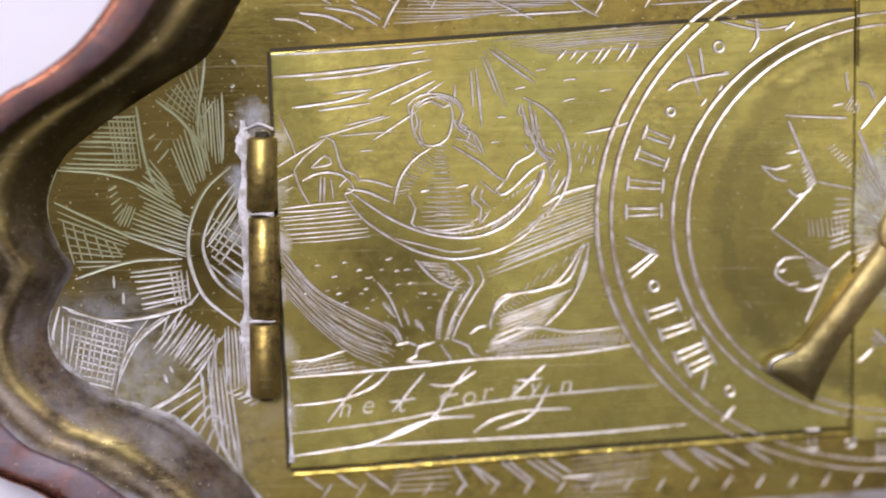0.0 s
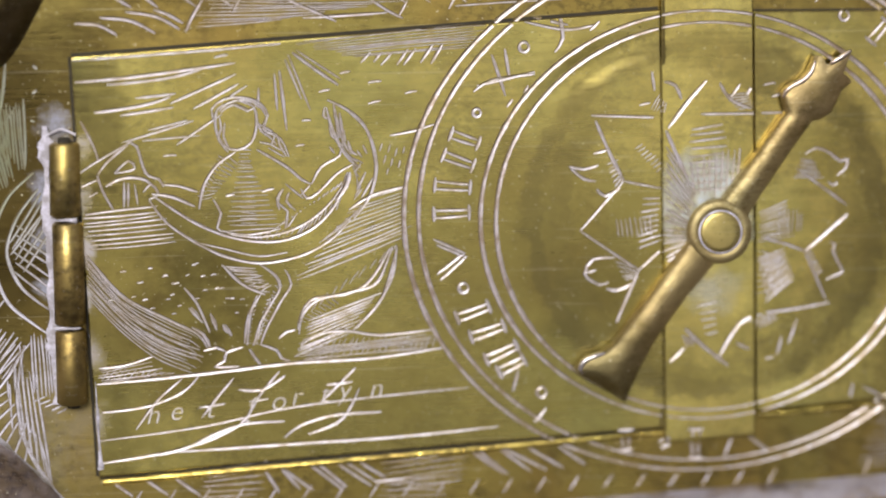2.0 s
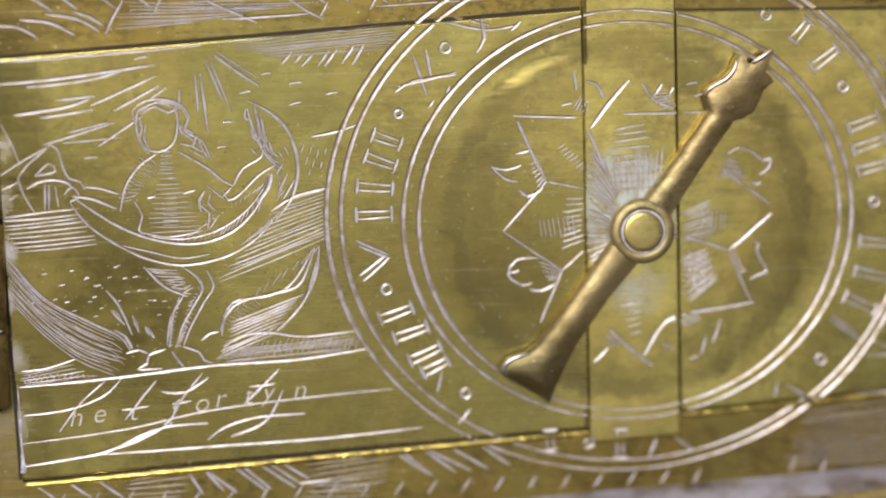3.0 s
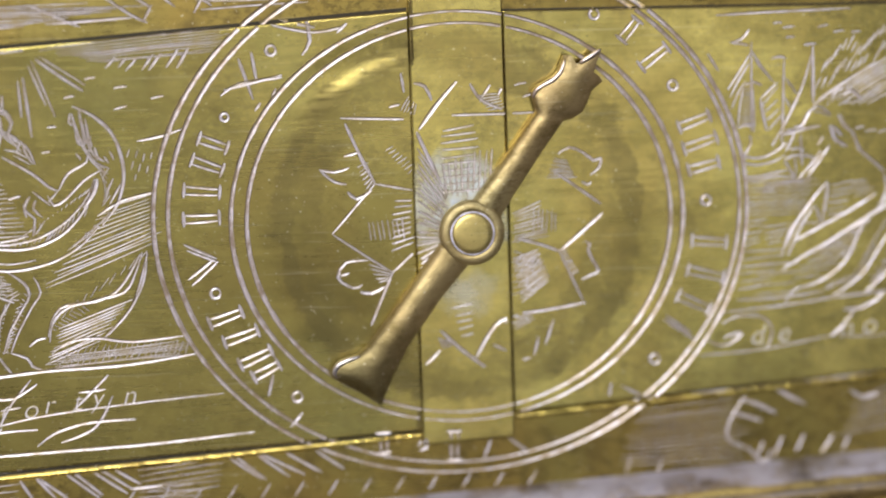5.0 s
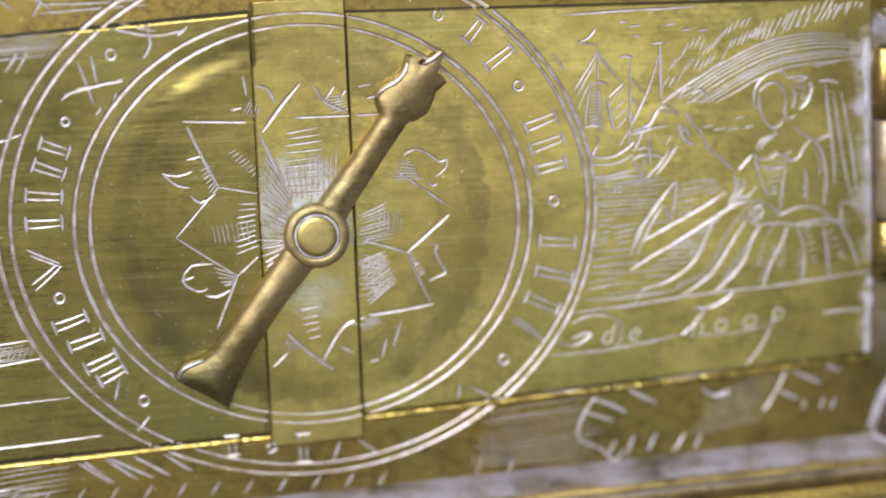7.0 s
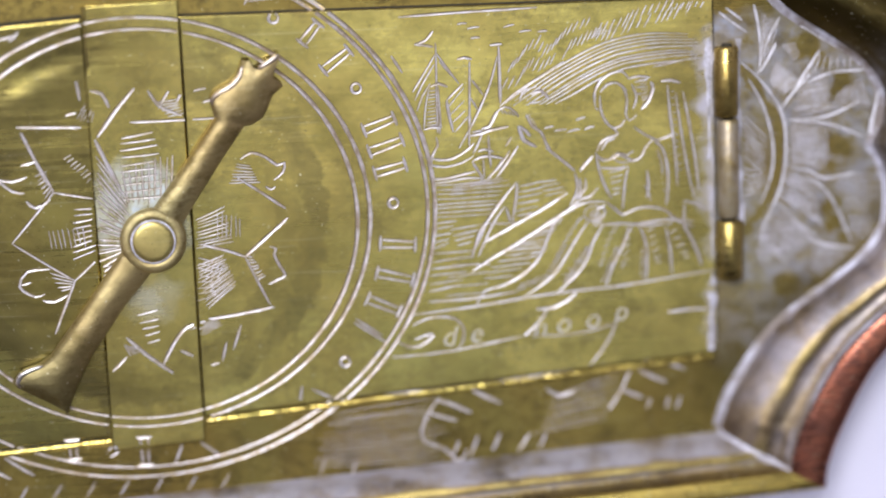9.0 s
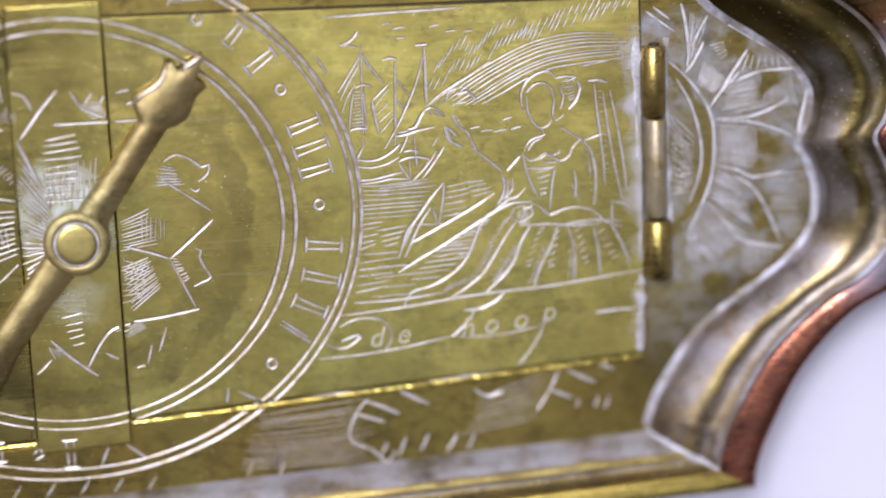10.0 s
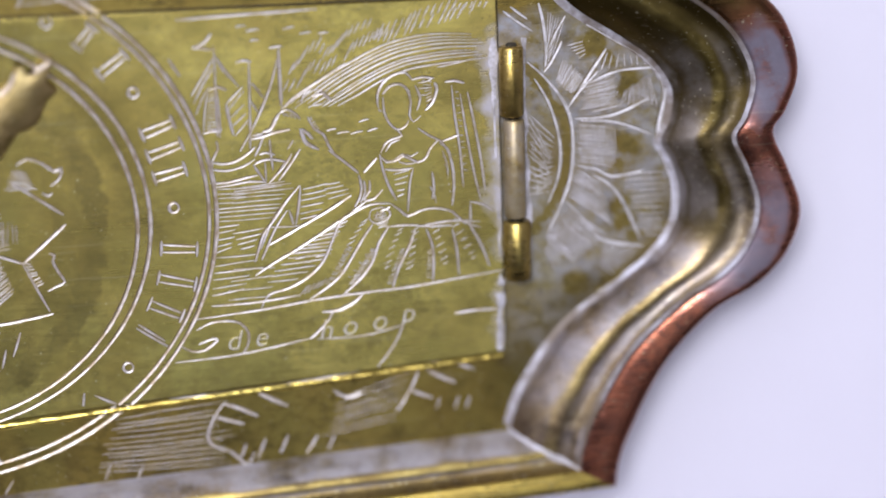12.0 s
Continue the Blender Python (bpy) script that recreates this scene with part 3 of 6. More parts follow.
for line, width, z in (([(-67.6, 10.6), (-67.55, 1), (-67.5, -7.6), (-67.3, -18)], 1.5, PLATE + 0.3), ([(-64.1, 13.2), (-63.8, 0.3), (-63.5, -11.2), (-63.1, -24.9)], 0.55, TOP),
                       ([(-67.3, 1.1), (-66, 1.15), (-64.6, 1.1)], 0.5, PLATE + 1.9), ([(-67.3, -9.9), (-66, -9.95), (-64.6, -9.9)], 0.5, PLATE + 1.9),
                       ([(-67.5, 9.6), (-65.9, 10.2), (-64.5, 9.6)], 0.9, PLATE + 0.4), ([(59.1, 15.9), (59, 5.9), (59.1, -3.5), (59.1, -10.2)], 0.9, TOP),
                       ([(62.4, 15.6), (62.3, 8), (62.3, -1.5), (62.4, -8.2)], 1.0, PLATE), 
                       ([(59.0, -11), (59.0, -14), (58.9, -17.2)], 1.0, TOP + 0.03), ([(58.9, -12), (58.8, -17.2)], 0.8, TOP + 0.03)):
    part("residue", crust(line, width, z, width * 9 + z, 0.3), dried_polish, box, "white crust of dried polish")
for line, start, stop, width in ((INNER, 205, 245, 0.7),):
    part("residue", crust(line[start:stop:3], width, PLATE + 0.12, 3.3 + start, 0.2), grey_film, box, "greyish crust of dried polish")
# inner bead is dried polish; the crease bead paints a pale highlight
for profile in ([(-0.045, PLATE - 0.01), (-0.03, PLATE + 0.05), (-0.01, PLATE + 0.13), (0.012, PLATE + 0.24), (0.025, PLATE + 0.33)],
                [(0.615, PLATE + 3.85), (0.622, PLATE + 3.97), (0.63, PLATE + 4.05), (0.642, PLATE + 4.17), (0.65, PLATE + 4.26)]):
    part("residue", loft(profile, 2, 100), polish_highlight, box, "pale bead along the moulding, polish and painted highlight")
for corner, rim_corner in ((INNER[0], OUTER[0]), (INNER[243], OUTER[243])):
    # polish caught in the mitred corner of the moulding
    bm = bmesh.new()
    rows = []
    for k in range(15):
        u = 0.66 * k / 14
        p = corner.lerp(rim_corner, u)
        t = (rim_corner - corner).normalized()
        w = 0.75 * (1 - 0.7 * k / 14) * (1 + 0.4 * noise.noise(Vector((p.x, p.y, 2.0))))
        z = between(OGEE, u)
        rows.append([bm.verts.new(((p.x - t.y * v) * MM, (p.y + t.x * v) * MM, (z + dz) * MM)) for v, dz in ((w, 0.0), (0.4 * w, 0.1), (-0.4 * w, 0.1), (-w, 0.0))])
    for r0, r1 in zip(rows, rows[1:]):
        for j in range(3):
            bm.faces.new((r0[j], r0[j + 1], r1[j + 1], r1[j]))
    part("residue", bm, dried_polish, box, "white crust of dried polish")


# ---- pointer ----
HUB, AIM = Vector((1.06, -1.70)), Vector((13.50, 18.26)).normalized()
SIDE = Vector((AIM.y, -AIM.x))


def along(u, v):
    return HUB + AIM * u + SIDE * v


def forged_arm(near, far, end, left, right, seed):
    """A forged arm from u = near to a shaped end: left and right edges by u, the end's outline by share across.

    Its left edge is rounded off, its right side filed to a slope.
    """
    bm = bmesh.new()
    rows, steps, sign = [], 84, 1 if far > near else -1
    for k in range(steps + 1):
        f = k / steps
        base = near + (far - near) * f
        v0, v1 = between(left, abs(base)), between(right, abs(base))
        w = v1 - v0
        row = []
        for a, z in ((0, 0.25), (0, 0.6), (0, 1.2), (0.1, 1.5), (0.3, 1.78), (0.6, 1.93), (0.3 * w, 2.01), (0.42 * w, 2.03), (0.56 * w, 1.97), (0.72 * w, 1.72), (0.88 * w, 1.4), (0.97 * w, 1.15), (w, 0.8), (w, 0.25)):
            a = min(max(a, 0), w)
            late = max(0.0, (f - 0.9) / 0.1)
            u = base + sign * (between(end, a / w) - abs(far)) * late * late
            p = along(u, v0 + a)
            rough = 0.06 * noise.noise(Vector((p.x * 0.6, p.y * 0.6, seed))) + 0.03 * noise.noise(Vector((p.x * 2.3, p.y * 2.3, seed)))
            tip = 0.35 * late ** 6 if a not in (0, w) else 0.0
            row.append(bm.verts.new((*(p * MM), (TOP + z - tip + (rough if z > 1 else 0)) * MM)))
        rows.append(row)
    for r0, r1 in zip(rows, rows[1:]):
        for i in range(len(r0) - 1):
            bm.faces.new((r0[i], r0[i + 1], r1[i + 1], r1[i]))
    for r in (rows[0], rows[-1]):
        bm.faces.new([bm.verts.new(v.co) for v in r])
    return bm


def lip(line, z, r):
    """A rounded raised edge that thins out at both ends."""
    bm = bmesh.new()
    pts, rows = rail([along(*p) for p in line], step=0.25), []
    for k, p in enumerate(pts):
        t = (pts[min(k + 1, len(pts) - 1)] - pts[max(k - 1, 0)]).normalized()
        n, u = Vector((-t.y, t.x)), k / (len(pts) - 1)
        w = r * (0.3 + 0.7 * math.sin(math.pi * u) ** 0.6)
        rows.append([bm.verts.new(((p.x + n.x * w * math.cos(a)) * MM, (p.y + n.y * w * math.cos(a)) * MM, (z + w * math.sin(a)) * MM)) for a in (math.pi * i / 4 for i in range(8))])
    for r0, r1 in zip(rows, rows[1:]):
        for i in range(8):
            bm.faces.new((r0[i], r0[(i + 1) % 8], r1[(i + 1) % 8], r1[i]))
    bm.faces.new(rows[0])
    bm.faces.new(rows[-1])
    return bm


pointer = tagged(new("pointer"), kind="")
pointer.parent = box
UP_LEFT = [(2, -1.75), (9, -1.6), (14.0, -1.65), (14.4, -2.3), (15.2, -3.1), (16.3, -3.05), (17.4, -2.4), (18.6, -2.2), (19.8, -2.6)]
UP_RIGHT = [(2, 1.7), (5.8, 1.45), (10.9, 1.3), (14.8, 1.3), (15.4, 1.9), (16.6, 2.4), (17.6, 2.3), (18.9, 1.95), (19.8, 2.3)]
UP_END = [(0, 20.3), (0.12, 20.7), (0.28, 20.2), (0.42, 20.8), (0.55, 23.2), (0.66, 21.2), (0.75, 20.3), (0.88, 20.6), (1, 20.4)]
DOWN_LEFT = [(2, -1.95), (9.6, -2.0), (15.8, -2.15), (17.2, -2.6), (18.6, -3.7), (19.6, -3.9)]
DOWN_RIGHT = [(2, 1.8), (7.5, 1.35), (13.5, 1.4), (17, 1.9), (19, 2.4), (19.6, 2.7)]
DOWN_END = [(0, 20.3), (0.1, 20.4), (0.25, 19.8), (0.5, 19.2), (0.7, 19.3), (0.9, 20.0), (1, 20.2)]
part("arm", forged_arm(2.0, 19.8, UP_END, UP_LEFT, UP_RIGHT, 1.0), brass_pointer, pointer, "forged brass arm with a leaf-shaped tip")
part("lip", lip([(14.9, -2.7), (15.6, -2.95), (16.6, -2.6), (17.6, -2.1), (18.8, -1.95), (19.9, -2.3)], TOP + 1.62, 0.36), brass_pale, pointer, "pale brass edge")
part("edge", lip([(20.5, -0.9), (21.6, -0.4), (22.9, 0.1)], TOP + 1.8, 0.28), brass_pale, pointer, "pale brass edge")
part("arm", forged_arm(-2.0, -19.6, DOWN_END, DOWN_LEFT, DOWN_RIGHT, 5.0), brass_pointer, pointer, "forged brass arm with a crescent end")
part("lip", lip([(-17.0, -2.2), (-18.0, -3.0), (-19.1, -3.6), (-19.9, -3.4), (-20.2, -2.9)], TOP + 1.6, 0.36), brass_pale, pointer, "pale brass edge")


def turned(profile, n=48):
    """A turned piece about the hub: rows of (radius, height) in mm."""
    bm = bmesh.new()
    rows = [[bm.verts.new(((HUB.x + r * math.cos(a)) * MM, (HUB.y + r * math.sin(a)) * MM, z * MM)) for a in (2 * math.pi * i / n for i in range(n))] for r, z in profile]
    for r0, r1 in zip(rows, rows[1:]):
        for i in range(n):
            bm.faces.new((r0[i], r0[(i + 1) % n], r1[(i + 1) % n], r1[i]))
    bm.faces.new(rows[-1])
    return bm


collar = part("collar", turned([(2.6, TOP - 0.2), (2.6, TOP + 0.6), (3.2, TOP + 0.7), (3.36, TOP + 1.0), (3.38, TOP + 1.5), (3.32, TOP + 1.8), (3.18, TOP + 2.0), (2.95, TOP + 2.12), (2.65, TOP + 2.17), (2.36, TOP + 2.16), (2.26, TOP + 2.02)]), brass_pointer, pointer, "round brass collar")
part("pin", turned([(2.15, TOP), (2.15, TOP + 2.1), (2.08, TOP + 2.25), (1.9, TOP + 2.33), (1.5, TOP + 2.37), (0.8, TOP + 2.4)]), brass_rivet, pointer, "flat riveted pin head")
part("residue", turned([(2.3, TOP + 2.0), (2.29, TOP + 2.19), (2.13, TOP + 2.2)]), dried_polish, pointer, "ring of dried polish round the pin")


# ---- engraving: shallow V-shaped grooves filled with dried polish ----
cuts = {}


def motif(name):
    """A fresh key for one engraved piece; strokes cut with it are one mesh on each plate."""
    motif.count += 1
    return name, motif.count


motif.count = 0


def plane_at(x, y):
    if inside(DOOR_W, x, y):
        return door_w, TOP
    if inside(DOOR_E, x, y):
        return door_e, TOP
    if inside(BAR, x, y):
        return middle, TOP - 0.04
    return plate, PLATE


def groove(m, width, line):
    """One groove along a plan line: swelling in the middle, fine at both ends, split where it crosses from plate to plate."""
    count = len(line)
    owner, run = None, []
    wob = random.random() * 9

    def flush():
        if owner and len(run) > 1:
            key = motif(m[0]) if m[0] == "engraved_dial_ring" else m
            verts, faces = cuts.setdefault((owner.name, key), ([], []))
            base = len(verts)
            for k, (p, w, z) in enumerate(run):
                a, b = run[max(k - 1, 0)][0], run[min(k + 1, len(run) - 1)][0]
                t = (b - a).normalized() if (b - a).length > 1e-9 else Vector((1, 0))
                n = Vector((-t.y, t.x))
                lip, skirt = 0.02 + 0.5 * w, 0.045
                # shade is painted on the wall turned away from the light
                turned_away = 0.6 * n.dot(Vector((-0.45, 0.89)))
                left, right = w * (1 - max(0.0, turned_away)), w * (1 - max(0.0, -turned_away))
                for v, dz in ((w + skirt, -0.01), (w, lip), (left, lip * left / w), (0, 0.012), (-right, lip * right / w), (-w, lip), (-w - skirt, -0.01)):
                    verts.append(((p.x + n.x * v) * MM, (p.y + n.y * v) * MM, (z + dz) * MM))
            for k in range(len(run) - 1):
                i = base + 7 * k
                faces.extend((i + j, i + j + 1, i + j + 8, i + j + 7) for j in range(6))
    for i, p in enumerate(line):
        u = i / max(count - 1, 1)
        swell = 0.42 + 0.58 * min(1.0, 5 * u, 4 * (1 - u) + 0.05)
        w = 0.4 * width * swell * (0.88 + 0.24 * noise.noise(Vector((p.x * 0.9, p.y * 0.9, wob))))
        who, z = plane_at(p.x, p.y)
        if who is not owner:
            flush()
            owner, run = who, []
        if who is door_e:
            w *= 0.85
        if p.y < -12 and m[0] == "engraved_dial_ring":
            w *= 0.75
        run.append((p, w, z + dish(p.x, p.y) * (who is not plate)))
    flush()


def cut(m, width, *points):
    groove(m, 1.2 * width, rail(points))


def hatch(m, width, n, a0, a1, b0, b1):
    """n near-parallel strokes between two edges, drawn by hand."""
    a0, a1, b0, b1 = (Vector(p) for p in (a0, a1, b0, b1))
    for i in range(n):
        u = i / (n - 1)
        jit = lambda: random.uniform(-0.22, 0.22) / n
        a, b = a0.lerp(a1, u + jit()), b0.lerp(b1, u + jit())
        d = b - a
        a, b = a + d * random.uniform(-0.03, 0.06), b - d * random.uniform(-0.03, 0.09)
        mid = a.lerp(b, 0.5) + Vector((-d.y, d.x)) * random.uniform(-0.012, 0.012)
        groove(m, width * random.uniform(0.6, 0.95) * (1.35 if m[0] == "engraved_rosette" else 1.0), rail([a, mid, b]))


def sweep(m, width, n, first, last):
    """n curved strokes that pass from one curve into another."""
    a, b = rail(first), rail(last)
    for i in range(n):
        u = i / (n - 1) + random.uniform(-0.25, 0.25) / n
        line = [a[int(k * (len(a) - 1) / 30)].lerp(b[int(k * (len(b) - 1) / 30)], u) for k in range(31)]
        groove(m, width * random.uniform(0.85, 1.15), line[random.randint(0, 2):31 - random.randint(0, 4)])


def dashes(m, width, *points):
    for p in points:
        p = Vector(p)
        d = Vector((random.uniform(0.45, 0.7), random.uniform(0.0, 0.16))) * (0.45 if p.x < -46 and p.y < -3 else 1.0)
        groove(m, width * 0.95, rail([p - d, p + Vector((0, 0.06)), p + d], step=0.3))


def ticks(m, width, n, *points):
    line = rail(points)
    for i in range(n):
        p = line[int(i * (len(line) - 1) / (n - 1))]
        d = Vector((0.34, 0.62)) * random.uniform(0.8, 1.2)
        groove(m, width, rail([p - d, p + d]))


def feather(m, width, n, *points):
    """Short slanting strokes close beside a fold."""
    line = rail(points)
    for i in range(n):
        p = line[int(i * (len(line) - 1) / (n - 1))] + Vector((0.25, 0.0))
        d = Vector((0.38, 0.2)) * random.uniform(0.7, 1.2)
        groove(m, width, rail([p - d, p + d]))


def bar(m, a, b):
    """A numeral stroke: two fine lines closed by a wedge at either end."""
    m, a, b = motif("engraved_numeral"), Vector(a), Vector(b)
    n = Vector((-(b - a).y, (b - a).x)).normalized()
    groove(m, 0.4, rail([a + n * 0.4, b + n * 0.3]))
    groove(m, 0.4, rail([a - n * 0.4, b - n * 0.3]))
    for p in (a, b):
        groove(m, 0.5, rail([p - n * 0.8, p + n * 0.8], step=0.25))


def ring_mark(m, r, c):
    m, c = motif("engraved_dot"), Vector(c)
    groove(m, 0.5, [c + Vector((math.cos(a), math.sin(a))) * r * 0.66 for a in (0.4 + 2 * math.pi * k / 18 for k in range(19))])


def ellipse(m, width, c, rx, ry, a0=0, a1=360):
    n = 240
    groove(m, width, [c + Vector((rx * math.cos(a), ry * math.sin(a))) for a in (radians(a0 + (a1 - a0) * k / n) for k in range(n + 1))])


for width, rx, ry, c in ((0.66, 23.44, 21.25, Vector((-0.1, -0.27))), (0.66, 21.98, 20.2, Vector((0.05, -0.42))), (0.7, 30.75, 27.34, Vector((-0.68, 0.22))), (0.64, 29.62, 26.39, Vector((-0.3, 0.3)))):
    for a0, a1 in ((-88, 92), (92, 272)):
        m = motif("engraved_dial_ring")
        ellipse(m, width, c, rx, ry, a0, a1)

m = motif("engraved_border")
x = -60
while x < 56:
    block = any(abs(x - c) < 5 for c in (-42, -20, 18, 42))
    if not block and abs(x) > 13:
        for y in (24.6, 22.0):
            groove(m, 0.36, rail([(x - 1.4, y + 2.2), (x + random.uniform(0.8, 1.6), y + 0.3)]))
    x += random.uniform(2.9, 3.8)
for k in range(34):
    x = -60 + k * 3.5
    if x < 8:
        groove(m, 0.3, rail([(x, -28.9), (x + 1.0, -27.4)]))
    groove(m, 0.3, rail([(x, 28.4), (x + 1.0, 27)]))
for c in (-42, -20, 18, 42):
    hatch(m, 0.26, 8, (c - 6, 22), (c - 6, 27.6), (c + 5, 22.2), (c + 5, 27.6))
    cut(m, 0.3, (c - 6.4, 21.6), (c - 5.2, 24.5), (c - 6.4, 27.6))

m = motif("engraved_sunburst")
cut(m, .3, (-64.58, 17.24), (-52.55, 17.86), (-43.62, 18.46))
cut(m, .34, (-64.33, 15.01), (-57.74, 15.51), (-48.24, 16.61))
cut(m, .3, (-61.19, 14.69), (-55.45, 15.2), (-51.7, 16.02))
cut(m, .34, (-62.55, 11.89), (-57.78, 12.52), (-54.89, 13.3))
cut(m, .26, (-58.34, 13.28), (-54.31, 13.63))
cut(m, .3, (-59.91, 11.57), (-54.62, 12.26))
cut(m, .28, (-54.9, 12.66), (-48.25, 15.46))
cut(m, .28, (-52.6, 12.06), (-47.97, 14.48))
cut(m, .2, (-49.42, 12.89), (-47.11, 14.3))
cut(m, .22, (-59.84, 8.8), (-52.61, 10.85))
cut(m, .2, (-57.82, 8.95), (-52.05, 9.34))
cut(m, .2, (-57.23, 9.98), (-53.19, 10.91))
cut(m, .24, (-54.37, 8.45), (-49.73, 11.45))
cut(m, .3, (-44.33, 15.42), (-44.12, 11.67))
cut(m, .34, (-43.81, 15.7), (-43.2, 9.64))
cut(m, .22, (-43.22, 16.85), (-41.62, 12.8))
cut(m, .2, (-42.87, 17.3), (-40.76, 11.63))
cut(m, .36, (-42.47, 17.53), (-40.16, 15.78), (-37.85, 14.14))
cut(m, .18, (-42.06, 17.75), (-37.56, 14.71))
cut(m, .3, (-45.95, 14), (-46.08, 11.98))
hatch(m, .18, 10, (-42.18, 18.56), (-36.98, 16.95), (-22.58, 20.21), (-23.73, 17.8))
cut(m, .3, (-35.53, 16.36), (-34.54, 17.45))
cut(m, .3, (-34.2, 16.41), (-33.38, 17.43))
cut(m, .3, (-33.5, 16.05), (-32.22, 17.42))
cut(m, .36, (-31.87, 16.04), (-30.71, 17.64))
cut(m, .36, (-31.18, 16.03), (-29.9, 17.74))
cut(m, .36, (-29.43, 16.24), (-28.16, 18.07))
cut(m, .36, (-28.38, 16.11), (-27.11, 18.18))
dashes(m, .3, (-37.15, 15.4), (-34.14, 14.39), (-30.48, 13.25), (-39.3, 13.58), (-34.2, 12.31), (-41.17, 10.6), (-41.88, 8.06), (-49.68, 17.32), (-55.07, 7.36))

m = motif("engraved_house")
cut(m, .22, (-64.6, 5.57), (-62.45, 6.93), (-59.26, 8.68))
cut(m, .3, (-59.26, 8.8), (-58.4, 8.38), (-57.85, 6.35), (-57.29, 5.36), (-56.25, 5), (-55.8, 4.18))
cut(m, .26, (-62.47, 5.43), (-61.59, 6.69), (-59.26, 8.62))
cut(m, .26, (-62.47, 5.55), (-61.92, 3.8), (-60.96, 2.05))
cut(m, .22, (-63.94, 11.04), (-62.71, 8.44), (-62.28, 6.99))
cut(m, .24, (-60.74, 5.7), (-59.28, 6.95), (-58.66, 6.13), (-60.63, 5.69))
cut(m, .34, (-61.62, 4.38), (-60.46, 5.05), (-59.02, 5.27), (-57.58, 4.96), (-56.9, 4.25))
cut(m, .34, (-59.77, 4.81), (-59.87, 2.2))
cut(m, .34, (-59.37, 4.69), (-59.46, 2.26))
cut(m, .22, (-58.74, 4.57), (-58.48, 2.48))
cut(m, .3, (-57.89, 3.69), (-57.07, 4.55), (-56.39, 3.49), (-57.32, 2.98))
cut(m, .26, (-64.79, 4.13), (-62.48, 5.08))
cut(m, .22, (-64.23, 2.96), (-62.49, 3.81))
hatch(m, .3, 9, (-63.91, 1.62), (-63.74, -2.1), (-56.46, 2.21), (-54.48, -1.43))

m = motif("engraved_hillside")
sweep(m, .16, 12, [(-64.03, -2.56), (-60.33, -6.71), (-55.72, -9.43), (-52.83, -10.96), (-51.91, -12.51)], [(-63.53, -7.25), (-60.39, -10.71), (-56.94, -13.54), (-52.87, -15.39)])
sweep(m, .26, 5, [(-63.93, -3.15), (-60.35, -7.59), (-56.32, -10.6), (-52.26, -12.38)], [(-63.62, -6.07), (-60.61, -9.64), (-56.93, -12.77), (-52.28, -14.51)])
cut(m, .34, (-63.86, -2.57), (-60.34, -6.83), (-55.73, -9.49), (-52.83, -11.07), (-51.8, -12.63))
cut(m, .3, (-62.94, -14.31), (-60.43, -14.06), (-57.4, -13.23))
hatch(m, .2, 6, (-63, -14.55), (-62.96, -15.85), (-58.1, -13.46), (-55.5, -15.28))
hatch(m, .14, 14, (-62.78, -15.73), (-55.79, -15.15), (-61.6, -14.22), (-55.2, -15.05))
cut(m, .42, (-63.19, -15.96), (-52.29, -15.22), (-43.5, -14.43), (-34.69, -14.12), (-27.73, -13.3))
cut(m, .3, (-42.32, -12.68), (-40.56, -11.53), (-37.62, -11.22), (-34.1, -11.76), (-28.8, -11.38))
hatch(m, .18, 6, (-42.32, -13.03), (-42.62, -14.21), (-28.8, -11.85), (-28.2, -13.29))
hatch(m, .14, 22, (-41.74, -14.11), (-28.79, -13.46), (-40.27, -11.89), (-28.21, -11.86))

m = motif("engraved_crescent")
cut(m, .34, (-57.32, 2.87), (-55.61, 0.51), (-52.74, -1.57), (-49.85, -3.08), (-46.36, -3.89), (-42.86, -3.48), (-40.52, -2.63), (-38.48, -1.32), (-36.9, 0.36))
cut(m, .38, (-56.85, 3.27), (-53.29, 0.77), (-49.83, -0.91), (-46.35, -1.67), (-43.44, -1.54), (-40.52, -0.29), (-38.17, 2.3), (-37.12, 5.2))
cut(m, .28, (-50.12, -0.73), (-46.34, -1.2), (-42.85, -0.55), (-39.93, 1.16), (-37.88, 3.47), (-37.29, 4.92))
hatch(m, .22, 20, (-46.35, -1.55), (-37.12, 4.62), (-45.64, -0.98), (-37.7, 3.93))
cut(m, .42, (-39.02, 12.65), (-36.99, 11.59), (-35.25, 9.83), (-34.38, 7.5), (-34.2, 5.16), (-34.96, 2.55), (-36.54, 0.41))
cut(m, .2, (-52.74, -1.57), (-49.84, -2.32), (-46.36, -3.19), (-43.44, -2.88))
hatch(m, .2, 14, (-36.13, 2.16), (-42.99, -6.06), (-31.28, 3.49), (-30.93, -1.31))
cut(m, .34, (-37.01, 1.35), (-34.67, 2.78), (-31.17, 3.61))
hatch(m, .15, 8, (-37.01, 0.53), (-40.23, -2.05), (-34.67, 2.55), (-37.6, -0.34))

m = motif("engraved_figure")
cut(m, .34, (-48.49, 7.56), (-50.35, 6.31), (-51.75, 4.24), (-52.3, 1.81))
cut(m, .34, (-46.28, 7.76), (-43.4, 5.99), (-41.78, 4.57), (-40.79, 4.09))
cut(m, .3, (-52.4, 3.61), (-54.41, 4.28), (-56.03, 4.41))
cut(m, .38, (-52.7, 2.1), (-55, 3.18), (-57.02, 3.5))
cut(m, .3, (-41.9, 3.64), (-41.32, 2.64), (-40.15, 3.21), (-38.17, 5.1), (-36.53, 6.01))
cut(m, .3, (-40.79, 4.09), (-39.79, 5.82), (-37.87, 6.96), (-37.63, 8.35))
